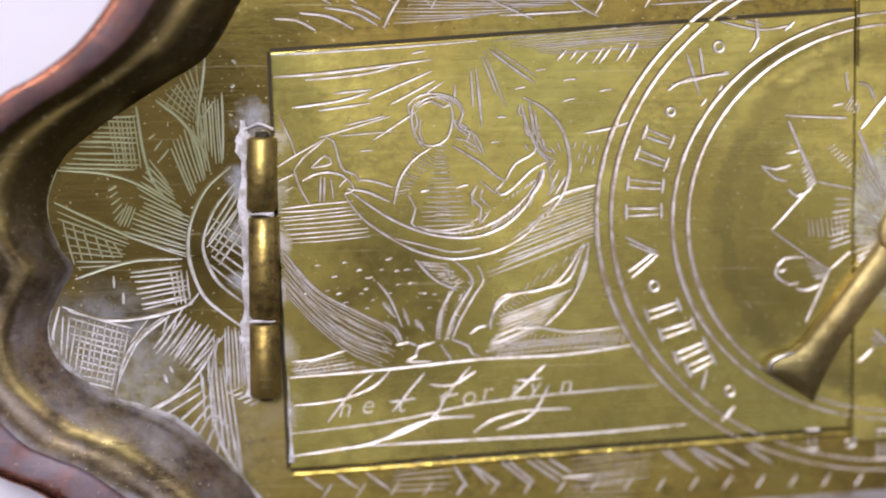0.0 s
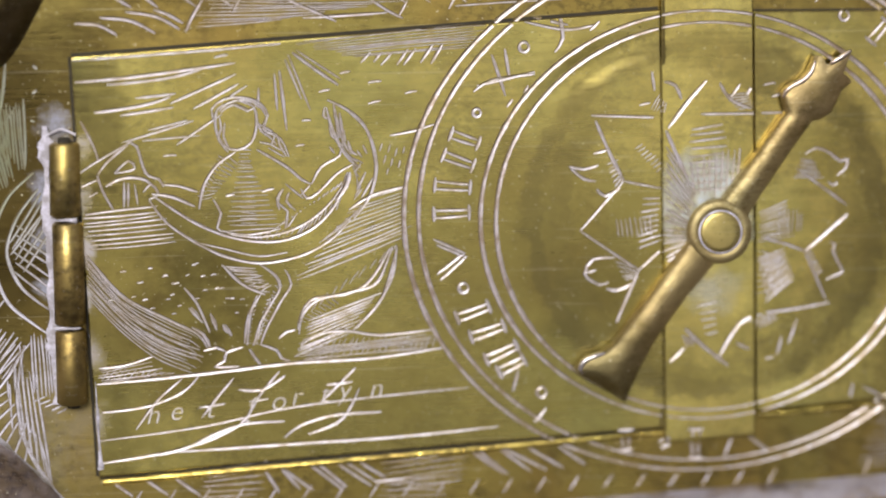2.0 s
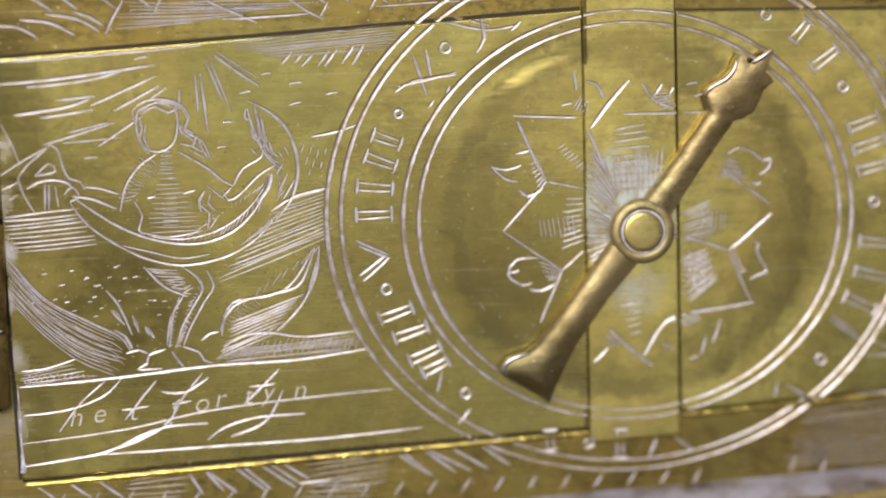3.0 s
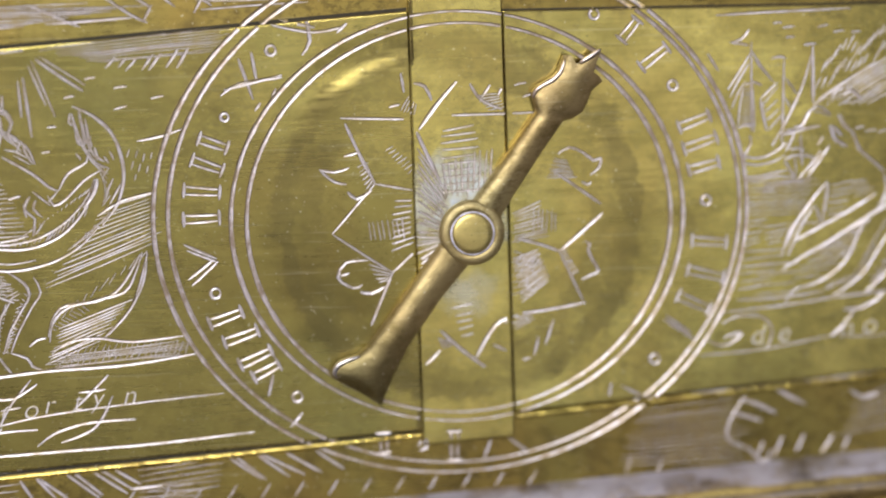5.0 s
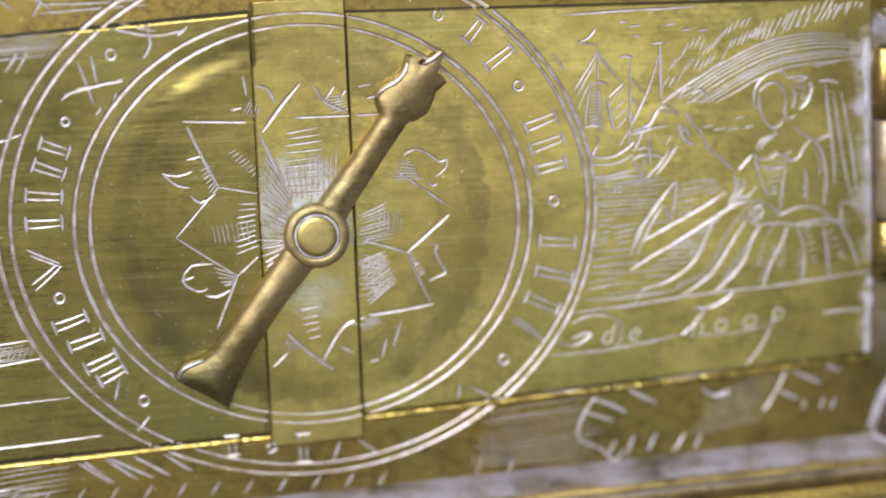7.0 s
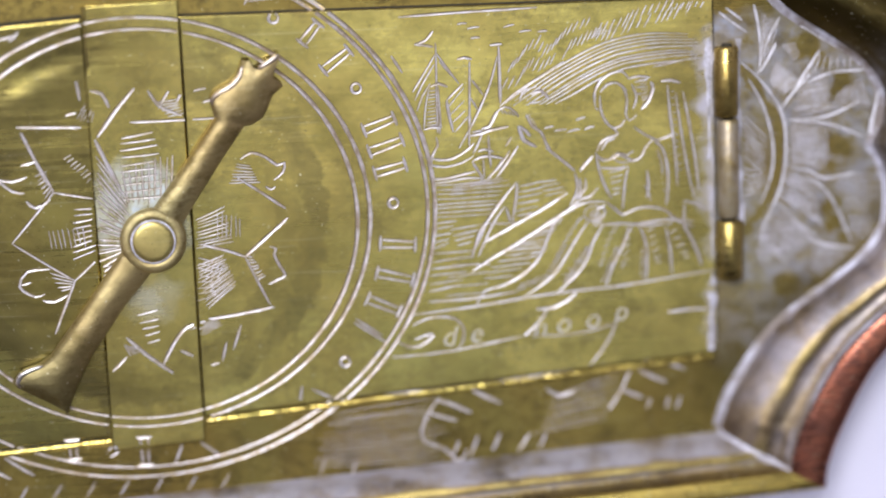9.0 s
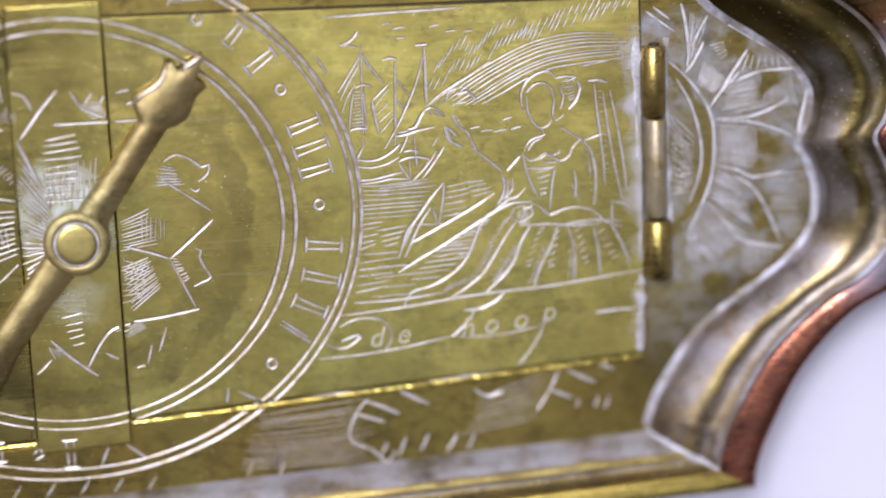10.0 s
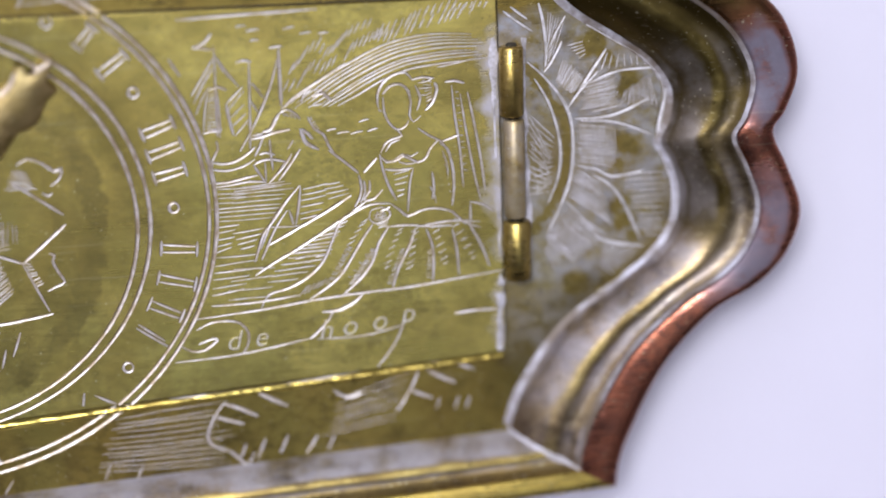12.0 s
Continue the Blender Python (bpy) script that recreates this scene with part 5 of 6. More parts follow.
cut(m, 0.42, (45.64, -0.05), (42.03, -2.37), (38.43, -4.51), (35.73, -5.93), (33.63, -7.22))
cut(m, 0.26, (35.34, -2.20), (37.95, -2.32))
cut(m, 0.34, (41.80, 5.42), (43.03, 4.40), (44.32, 3.25), (44.77, 2.80))
cut(m, 0.36, (44.76, 2.62), (45.00, 1.30), (44.71, 0.13), (44.21, -0.67))
cut(m, 0.3, (45.26, 2.00), (45.33, 0.80), (44.81, -0.35))
cut(m, 0.34, (45.84, 1.96), (45.80, 0.89), (45.18, -0.02), (46.23, 0.03), (47.15, 0.92))
cut(m, 0.4, (46.69, 4.27), (45.90, 3.49), (45.29, 2.82))
dashes(m, 0.3, (38.37, -5.70), (39.64, -6.09), (40.42, -5.67))

m = motif("engraved_seated_figure")
cut(m, 0.32, (47.08, 9.43), (47.01, 10.72), (47.58, 11.96), (48.72, 12.77), (50.00, 12.92), (50.61, 12.13))
cut(m, 0.28, (47.54, 10.80), (48.27, 11.63), (49.32, 11.80), (50.11, 11.11), (50.41, 9.80), (50.24, 8.52), (50.63, 7.79), (51.40, 8.33))
cut(m, 0.28, (47.07, 9.31), (47.41, 9.05))
cut(m, 0.3, (47.59, 10.56), (47.64, 9.04), (48.12, 7.83), (48.91, 7.08), (49.79, 7.37), (50.11, 7.94))
cut(m, 0.32, (50.61, 12.13), (51.67, 12.35), (52.88, 12.16))
cut(m, 0.44, (52.92, 11.69), (53.13, 10.98), (52.62, 9.66), (51.89, 8.88))
cut(m, 0.3, (50.94, 11.52), (51.41, 10.21), (51.02, 8.94))
hatch(m, 0.2, 8, (51.65, 11.95), (52.08, 9.34), (52.63, 11.77), (52.69, 9.89))
cut(m, 0.3, (48.96, 7.01), (49.35, 6.40), (48.34, 6.11), (47.57, 5.63), (47.12, 4.71))
cut(m, 0.26, (49.16, 6.00), (48.21, 5.71), (47.59, 4.80))
cut(m, 0.3, (51.07, 7.05), (52.32, 6.15), (53.41, 5.54), (53.80, 4.75))
cut(m, 0.3, (53.41, 5.54), (54.54, 5.88), (55.31, 6.19))
cut(m, 0.34, (47.00, 4.57), (47.67, 3.76), (48.91, 3.97), (49.51, 4.29), (50.90, 3.55), (51.80, 4.02), (52.18, 4.83), (53.09, 5.72))
cut(m, 0.32, (47.00, 4.57), (47.24, 3.13), (47.76, 1.37), (48.53, -0.29))
cut(m, 0.28, (47.47, 3.00), (48.87, 2.85), (50.41, 2.98))
hatch(m, 0.28, 5, (48.27, 2.47), (48.66, 0.06), (50.05, 2.71), (49.37, 0.25))
cut(m, 0.3, (50.41, 2.92), (50.00, 1.52), (49.66, -1.56))
cut(m, 0.34, (53.09, 5.72), (54.00, 4.71), (54.47, 2.72), (54.52, 0.63), (54.29, -1.28))
hatch(m, 0.18, 9, (53.19, 5.35), (54.43, -0.57), (53.54, 5.21), (54.13, -0.55))
cut(m, 0.34, (52.33, 2.44), (52.46, 0.76), (52.24, -0.42))
cut(m, 0.24, (48.91, 3.73), (49.72, 3.44), (50.66, 3.50))

m = motif("engraved_skirt")
cut(m, .38, (34.04, -10.87), (34.88, -9.37), (36.95, -8.8), (39.04, -7.75), (40.7, -6.19), (41.87, -3.75), (42.65, -2.14), (43.85, -1.39), (45.81, -0.57), (47.85, -0.6))
cut(m, .32, (47.85, -0.6), (48.88, -1.39), (49.67, -2.05), (51.04, -1.55), (52.52, -1.41), (54.27, -1.9), (55.4, -3.06), (57.16, -3.79))
cut(m, .28, (47.16, -3.06), (49.51, -2.99), (51.86, -3.29), (54.21, -3.34))
cut(m, .26, (50.68, -3.2), (54.23, -2.86), (57.18, -3.19))
cut(m, .4, (55.99, -3.35), (57.1, -5.48), (57.97, -7.97))
cut(m, .34, (47.84, -0.96), (46.77, -1.36))
hatch(m, .22, 6, (46.05, -1.78), (46.46, -3.13), (47.46, -1.53), (47.65, -2.74))
cut(m, .34, (46.01, -2.62), (44.77, -4.27), (43.5, -6.28), (42.25, -8), (40.43, -9.37), (38.92, -10.28))
cut(m, .36, (47.64, -2.98), (46.51, -4.7), (45.84, -6.46), (44.59, -8.17), (42.45, -10.07))
cut(m, .36, (50.38, -3.48), (49.53, -5.52), (48.44, -7.56), (47.7, -9.75))
cut(m, .34, (51.49, -3.56), (52.12, -5.72), (51.98, -9.22))
cut(m, .34, (54.2, -3.76), (54.59, -5.9), (54.73, -8.64))
hatch(m, .2, 14, (43.79, -5.1), (41.64, -8.55), (43.22, -4.81), (40.94, -8.5))
hatch(m, .2, 16, (46.36, -5.29), (43.98, -8.73), (45.66, -5.24), (43.15, -8.91))
hatch(m, .16, 4, (44.99, -5.79), (43.13, -8.06), (45.27, -6.11), (43.53, -8.22))
hatch(m, .18, 12, (49.29, -5.51), (47.97, -9.04), (48.7, -5.58), (47.14, -9.1))
hatch(m, .18, 8, (52, -5.71), (52, -8.74), (51.51, -6.03), (51.3, -8.56))
hatch(m, .16, 7, (39, -8.66), (41.38, -7.93), (38.06, -9.79), (40.75, -8.79))
cut(m, .46, (40.32, -11.61), (42.09, -11.5), (43.89, -10.67), (44.63, -9.88))
cut(m, .3, (27.21, -11.43), (34.04, -10.87), (39.8, -10.23), (44.51, -9.87), (49.24, -9.62), (55.2, -8.98), (59.38, -8.57))

m = motif("engraved_column")
cut(m, 0.38, (53.98, 11.67), (54.98, 11.78), (56.03, 11.43))
cut(m, 0.3, (54.67, 11.27), (54.88, 8.32), (55.29, 4.63), (55.53, 0.56))
cut(m, 0.34, (56.29, 10.47), (56.80, 7.61), (57.40, 3.72), (57.77, 0.11))
cut(m, 0.3, (55.53, 10.34), (56.00, 6.48), (56.64, 2.28), (57.27, -0.76))
hatch(m, 0.2, 12, (55.01, 10.67), (55.58, 2.35), (55.36, 10.65), (56.05, 2.32))
cut(m, 0.28, (56.07, -0.98), (57.55, -1.38), (58.54, -2.16))
cut(m, 0.28, (56.19, -1.16), (56.12, -3.38))

m = motif("engraved_scrollwork")
cut(m, .3, (27.31, -12.58), (28.74, -11.91), (30.37, -11.8), (31.81, -12.15), (32.62, -13.31), (32.43, -14.64), (31.92, -15.39))
cut(m, .34, (25.7, -14.22), (26.71, -14.78), (27.99, -14.77), (29.39, -13.78), (28.81, -13.62), (27.45, -14.11))
cut(m, .22, (24.9, -15.85), (31.32, -15.52), (38.71, -14.41))
cut(m, .18, (39.59, -14.48), (44.31, -14.49), (48.48, -13.72))
cut(m, .34, (38.88, -14.42), (39.62, -13.87), (40.98, -12.45), (41.5, -11.46))
cut(m, .26, (49, -12.78), (47.82, -15.44), (45.81, -18.05))
cut(m, .34, (54.17, -12.81), (56.26, -12.61), (58.65, -12.67))
cut(m, .34, (27.15, 19.65), (33.35, 19.84), (41.29, 19.94))
cut(m, .3, (24.06, -19.94), (33.44, -19.5), (44.12, -18.53), (45.32, -18.26))

m = motif("engraved_gown")
cut(m, 0.20, (47.69, 10.84), (48.38, 11.58), (49.49, 11.73), (50.30, 10.96), (50.41, 9.45))
cut(m, 0.22, (51.22, 11.74), (52.17, 11.91), (52.84, 12.20))
cut(m, 0.20, (51.31, 11.18), (52.59, 11.21))
cut(m, 0.20, (51.23, 10.51), (52.23, 10.45))
cut(m, 0.22, (47.27, 4.26), (47.98, 3.76), (48.83, 4.16), (49.40, 4.46), (50.23, 4.18), (50.97, 4.58))
cut(m, 0.24, (45.89, -1.20), (46.91, -0.93), (47.79, -1.44), (47.54, -2.22), (46.29, -2.59), (45.64, -1.98), (45.89, -1.20))
cut(m, 0.20, (46.56, -1.36), (46.19, -2.24))
cut(m, 0.20, (47.12, -1.28), (46.86, -2.40))
cut(m, 0.22, (52.08, 0.89), (52.45, 0.07), (52.64, -0.86))
cut(m, 0.22, (53.49, 4.59), (53.90, 3.15), (53.97, 1.90))
feather(m, 0.16, 12, (44.96, -2.22), (43.77, -3.84), (42.69, -5.77), (42.06, -7.45))
feather(m, 0.16, 12, (48.56, -3.43), (47.65, -5.26), (47.01, -7.34))
feather(m, 0.16, 12, (50.08, -3.54), (49.79, -5.41), (49.37, -7.51))
feather(m, 0.16, 12, (52.22, -3.34), (52.61, -5.32), (53.11, -7.37))
feather(m, 0.16, 12, (54.05, -2.84), (55.12, -4.92), (56.07, -7.00))

m = motif("engraved_rosette_end")
cut(m, .4, (62.69, 13.07), (64.4, 11.43), (66.11, 9.14), (67.06, 6.71), (67.21, 3.42), (66.79, 0.46), (65.64, -2.48), (64.38, -4.93))
cut(m, .3, (63.4, 11.26), (64.74, 8.82), (65.61, 5.92), (65.9, 3.21), (65.48, 0.55), (64.46, -1.91))
hatch(m, .2, 11, (62.65, 7.52), (62.46, -1.04), (64.95, 2.98), (64.73, -0.6))
hatch(m, .2, 10, (62.8, 7.7), (62.88, -1.07), (65.41, 4.74), (65, 0.58))
cut(m, .42, (64.02, 19.04), (64.48, 16.57), (64.64, 13.65), (64.48, 12.19))
cut(m, .3, (66.73, 17.6), (65.69, 15.92), (64.89, 14.22))
cut(m, .36, (66.32, 15), (65.21, 13.02), (64.36, 11.91))
hatch(m, .18, 7, (64.99, 18.28), (66.6, 17.14), (64.5, 13.07), (64.84, 12.46))
cut(m, .42, (70.94, 13.95), (69.42, 11.88), (67.89, 9.62), (66.85, 8.09))
cut(m, .3, (70.01, 11.66), (68.5, 10.17), (67.47, 9.05))
hatch(m, .2, 15, (66.51, 13.24), (68.81, 11.03), (65.56, 10.65), (67, 9.38))
hatch(m, .24, 5, (66.83, 14.56), (67.98, 13.14), (68.6, 14.86), (68.87, 13.67))
cut(m, .36, (69.99, 10.96), (72.38, 11.63), (76.24, 11.74))
hatch(m, .2, 15, (68.5, 10.46), (68.15, 7.83), (71.78, 11.31), (72.31, 8.14))
hatch(m, .2, 8, (70.93, 13.49), (75.37, 12.97), (70.3, 11.64), (75.94, 11.99))
cut(m, .42, (67.53, 6.86), (69.91, 6.82), (72.29, 7.25), (75.29, 8.54))
cut(m, .26, (69.33, 7.45), (72.31, 7.97))
cut(m, .36, (68.12, 6.58), (71.09, 6.38), (73.45, 5.63), (75.53, 4.65))
hatch(m, .2, 12, (72.93, 9.59), (75.33, 10.91), (72.3, 7.55), (76.17, 7.59))
hatch(m, .22, 18, (67.64, 6.26), (67.54, 2.32), (71.55, 5.76), (71.58, 1.44))
hatch(m, .2, 10, (68.4, 6.03), (71.67, 5.63), (68.31, 2.03), (71.58, 1.44))
cut(m, .42, (67.3, 1.98), (69.79, 1.33), (71.27, 0.5), (74.57, 0.88))
cut(m, .42, (69.3, 0.76), (71.24, -0.58), (72.7, -2.98), (74.14, -6.44))
hatch(m, .22, 17, (67.41, 1.61), (66.62, -1.34), (70.35, -0.4), (71.16, -4.69))
hatch(m, .2, 12, (72.16, 0.56), (74.45, -6.15), (76.97, 0.65), (76.87, -6.33))
cut(m, .42, (66.43, -1.93), (67.89, -3.54), (69.34, -5.47), (70.53, -6.35), (74.43, -7.25))
hatch(m, .24, 19, (66.71, -2.55), (64.13, -5.39), (70.84, -5.89), (67.17, -8.67))
hatch(m, .24, 10, (65.21, -3.05), (63.92, -6.59), (67.84, -5.67), (65.05, -9.12))
hatch(m, .22, 9, (70.22, -6.7), (69.57, -8.85), (74.43, -7.37), (71.35, -10.21))
cut(m, .5, (68.94, 16.59), (71.85, 14.84), (75.06, 12.7), (76.98, 9.62), (76.19, 4.91), (76.98, 1.55), (77.67, -0.91), (77.19, -5.13), (73.8, -9.17), (69.51, -11.92))
cut(m, .3, (60.34, 18.45), (62.21, 17), (63.36, 16.18))
cut(m, .3, (61.1, 18.86), (62.81, 17.49))

m = motif("engraved_rosette")
cut(m, .44, (-68.9, 5.86), (-71.4, 3.64), (-72.89, 0.77), (-73.4, -1.84), (-73.11, -4.46), (-71.9, -7.4), (-69.63, -9.49), (-67.35, -11.17))
cut(m, .4, (-68.52, 4.18), (-70.58, 1.6), (-71.78, -1.28), (-71.71, -3.32), (-70.43, -5.96), (-67.88, -8.17))
hatch(m, .26, 5, (-71.67, -1.28), (-70.41, -4.5), (-68.24, 4), (-67.27, 0.11))
hatch(m, .26, 6, (-70.88, 0.74), (-71.38, -4.2), (-67.19, -1.82), (-67.51, -7.18))
cut(m, .3, (-71.52, -2.45), (-68.28, 1.57))
cut(m, .36, (-78.36, 12.08), (-77.78, 7.77), (-76.93, 4.7), (-75.43, 2.54))
cut(m, .36, (-86.48, 5.7), (-81.94, 5.35), (-78.54, 4.26), (-75.15, 2.25))
hatch(m, .26, 11, (-86.13, 5.98), (-81.11, 11.08), (-78.05, 5.64), (-78.16, 11.16))
hatch(m, .16, 7, (-81.23, 10.97), (-78.67, 11.22), (-80.5, 5.9), (-78.05, 5.75))
cut(m, .36, (-76.3, 12.63), (-73.84, 10.65), (-72.4, 8.21), (-71.55, 4.97))
hatch(m, .22, 9, (-75.03, 8.02), (-72, 11.14), (-72.97, 2.8), (-70.97, 5.37))
hatch(m, .24, 7, (-77.22, 6.9), (-78.56, 3.17), (-75.12, 3.98), (-73.47, 0.6))
hatch(m, .22, 8, (-72.37, 12.58), (-70.08, 13.13), (-72.06, 7.98), (-69.7, 5.64))
cut(m, .36, (-86.85, 2.42), (-83.76, 0.93), (-79.24, -1.17), (-73.55, -3.35))
hatch(m, .26, 10, (-80.09, -1.04), (-77.71, 2.86), (-73.31, -3.12), (-72.89, 0.59))
hatch(m, .2, 8, (-87.04, 1.73), (-84.75, -4.45), (-79.13, -1.63), (-80.16, -4.06))
hatch(m, .2, 6, (-86.04, 0.67), (-80.96, -1.72), (-85.02, -3.98), (-80.15, -3.47))
hatch(m, .26, 5, (-81.41, 3.49), (-80.91, 0.48), (-80.54, 4.06), (-79.74, 1.74))
hatch(m, .26, 4, (-80.64, 0.01), (-79.5, -0.29), (-79.44, 2.31), (-78.59, 1.95))
cut(m, .4, (-84.95, -5.49), (-81.6, -4.32), (-78.15, -3.62), (-74.01, -3.57))
cut(m, .44, (-86.28, -8.32), (-82.3, -9.68), (-78.28, -9.63), (-73.94, -8.53), (-72.36, -7.1))
hatch(m, .34, 9, (-79.43, -4.82), (-77.99, -9.34), (-74.03, -4.27), (-73.19, -8.25))
hatch(m, .26, 4, (-75.3, -4.72), (-73.57, -4.63), (-74.69, -8.52), (-73.19, -8.25))
cut(m, .42, (-77.84, -10.63), (-79.98, -13.41), (-81.04, -16.92))
cut(m, .4, (-75.4, -9.39), (-77.74, -11.1), (-79.62, -13.12))
hatch(m, .28, 12, (-86.18, -8.73), (-84.2, -16.86), (-79, -10.79), (-81.34, -17.5))
hatch(m, .26, 12, (-86.19, -9.2), (-79.45, -10.49), (-86.71, -13.87), (-81.05, -17.51))
hatch(m, .3, 9, (-77.32, -12.99), (-72.92, -15.42), (-74.12, -8.71), (-69.96, -11.54))
hatch(m, .24, 7, (-75.4, -9.39), (-70.54, -11.82), (-76.31, -11.72), (-73.79, -15.29))
cut(m, .42, (-79.08, -19.79), (-74.99, -17.74), (-72.52, -15.31), (-70.37, -11.82))
hatch(m, .3, 9, (-78.04, -19.63), (-68.48, -26.36), (-72.37, -16.49), (-69.27, -21.29))
hatch(m, .26, 7, (-72.06, -15.62), (-69.6, -14.19), (-71.88, -21.24), (-68.2, -26.66))
hatch(m, .24, 8, (-69.77, -10.66), (-67.35, -11.29), (-69.66, -17.14), (-66.99, -17.19))
cut(m, .4, (-70.54, -11.82), (-71.39, -17.1), (-70.56, -22.45), (-67.63, -27.39))
cut(m, .5, (-86.62, -8.32), (-87.4, -11.52), (-86.77, -13.87), (-84.2, -16.56), (-81.06, -17.98), (-78.5, -19.33))
cut(m, .3, (-86.47, 5.87), (-87.58, 3), (-87.43, 0.12), (-86.46, -2.21))
hatch(m, .3, 5, (-69.78, -17.73), (-67.48, -18.95), (-68.61, -17.16), (-66.31, -18.5))
hatch(m, .3, 3, (-68.59, 16.54), (-68.97, 11.39), (-68.13, 16.54), (-68.57, 11.39))

m = motif("engraved_border")
hatch(m, 0.13, 12, (18.43, -21.66), (15.99, -27.40), (29.30, -20.86), (30.99, -27.28))
cut(m, 0.34, (29.90, -20.66), (28.96, -21.69), (27.96, -23.59), (27.99, -25.15), (30.16, -26.27), (31.73, -27.79), (32.52, -26.48))
hatch(m, 0.11, 8, (41.69, -21.40), (39.83, -25.36), (49.91, -18.97), (47.78, -24.16))
cut(m, 0.34, (50.28, -18.76), (49.17, -21.03), (47.70, -23.28))
cut(m, 0.5, (29.59, -20.88), (31.32, -21.52), (33.15, -22.54))
cut(m, 0.5, (28.86, -22.30), (31.63, -23.28))
cut(m, 0.5, (33.18, -19.94), (36.33, -21.70))
cut(m, 0.46, (49.00, -20.89), (51.59, -22.10))
cut(m, 0.5, (51.11, -19.01), (54.06, -20.56))
cut(m, 0.4, (41.15, -20.36), (42.41, -21.21), (44.22, -20.86))
cut(m, 0.4, (51.39, -18.10), (52.89, -17.85))
cut(m, 0.4, (53.78, -18.30), (56.15, -19.24))
cut(m, 0.34, (31.74, -25.54), (31.00, -27.10))
cut(m, 0.34, (33.78, -25.09), (32.83, -27.26))
cut(m, 0.34, (36.16, -24.92), (35.23, -26.84))
cut(m, 0.34, (39.24, -25.18), (37.96, -27.08))
cut(m, 0.34, (41.03, -25.34), (40.23, -26.90))
cut(m, 0.34, (17.57, -26.54), (16.87, -28.22))
cut(m, 0.34, (20.81, -27.07), (20.12, -28.64))
cut(m, 0.3, (54.36, -22.09), (53.89, -23.42))
cut(m, 0.3, (55.57, -22.19), (55.04, -23.52))
cut(m, 0.3, (52.31, -22.23), (51.91, -23.38))
hatch(m, .15, 6, (-52.46, -25.73), (-53.12, -28.26), (-45.75, -24.67), (-46.73, -28.21))

m = motif("engraved_border")
cut(m, .36, (-64.24, 20.84), (-61.99, 20.68), (-60.06, 19.62))
cut(m, .36, (-61.69, 21.41), (-58.6, 21.01), (-56.22, 19.71))
cut(m, .36, (-59.13, 21.92), (-56.05, 21.4), (-53.72, 20.05))
cut(m, .36, (-56.31, 22.09), (-54.91, 21.61), (-53.36, 20.67))
cut(m, .36, (-53.16, 19.75), (-52.55, 21.16), (-51.35, 23.12))
hatch(m, .24, 8, (-52.35, 20.3), (-50.91, 22.88), (-43.01, 20.9), (-31.54, 22.48))
cut(m, .34, (-42.96, 22.94), (-40.14, 21.63), (-37.88, 20.56))
cut(m, .34, (-34.4, 22.77), (-32.7, 21.59), (-31.12, 20.76))
cut(m, .34, (-41.3, 20.97), (-32.71, 21.36))
cut(m, .34, (-31.57, 20.88), (-30.62, 22.57))
cut(m, .36, (-62.3, -26.13), (-59.95, -27.94))
cut(m, .36, (-58.95, -25.96), (-56.25, -27.97))
cut(m, .36, (-55.66, -26.08), (-53, -28.09))
cut(m, .36, (-46.36, -25.54), (-44.86, -28.04))
cut(m, .36, (-44.32, -25.62), (-41.35, -27.94))
cut(m, .36, (-41.09, -24.84), (-37.83, -27.72))
cut(m, .36, (-38.45, -24.64), (-34.88, -27.17))
cut(m, .34, (-35, -27.22), (-31.47, -27))
hatch(m, .13, 5, (-34.29, -27.01), (-34.76, -29.39), (-26.64, -26.94), (-27.1, -29.57))
cut(m, .36, (-24.94, -24.25), (-21.32, -26.9))
cut(m, .36, (-22.27, -23.87), (-18.47, -26.77))
cut(m, .36, (-44.73, -25.36), (-42.66, -27.78))
cut(m, .36, (-41.95, -24.91), (-38.17, -28.02))
cut(m, .36, (-38.95, -25.06), (-35.26, -27.69))
cut(m, .36, (-36.64, -25), (-33.83, -26.81))
hatch(m, .15, 6, (-34.46, -25.35), (-33.89, -28.24), (-25, -24.4), (-26, -27.34))
cut(m, .36, (-24.4, -24.01), (-20.9, -27.01))
cut(m, .36, (-22.06, -23.83), (-16.89, -26.61))
cut(m, .36, (-19.14, -23.98), (-15.13, -26.46))
cut(m, .36, (-15.63, -24.16), (-12.76, -26.22))

m = motif("engraved_scrollwork")
cut(m, .3, (-54.51, -15.65), (-57.1, -17.85), (-59.36, -20.78))
cut(m, .34, (-49.25, -15.75), (-51.03, -17.79), (-52.63, -19.84))
cut(m, .3, (-52.91, -18.77), (-50.21, -18.46))
cut(m, .3, (-44.56, -15.24), (-46.57, -17.58), (-48.11, -20.05), (-49.89, -21.44))
cut(m, .36, (-48.79, -17), (-46.45, -17.11), (-43.98, -15.73))
cut(m, .3, (-47.75, -18.33), (-45.75, -18.07))
cut(m, .34, (-36.69, -15.09), (-38.7, -17.02), (-40.41, -18.65))
cut(m, .36, (-39.76, -16.82), (-37.05, -16.57))
cut(m, .3, (-36.34, -17.3), (-37.35, -19.31), (-38.71, -20.83), (-41.78, -21.97))

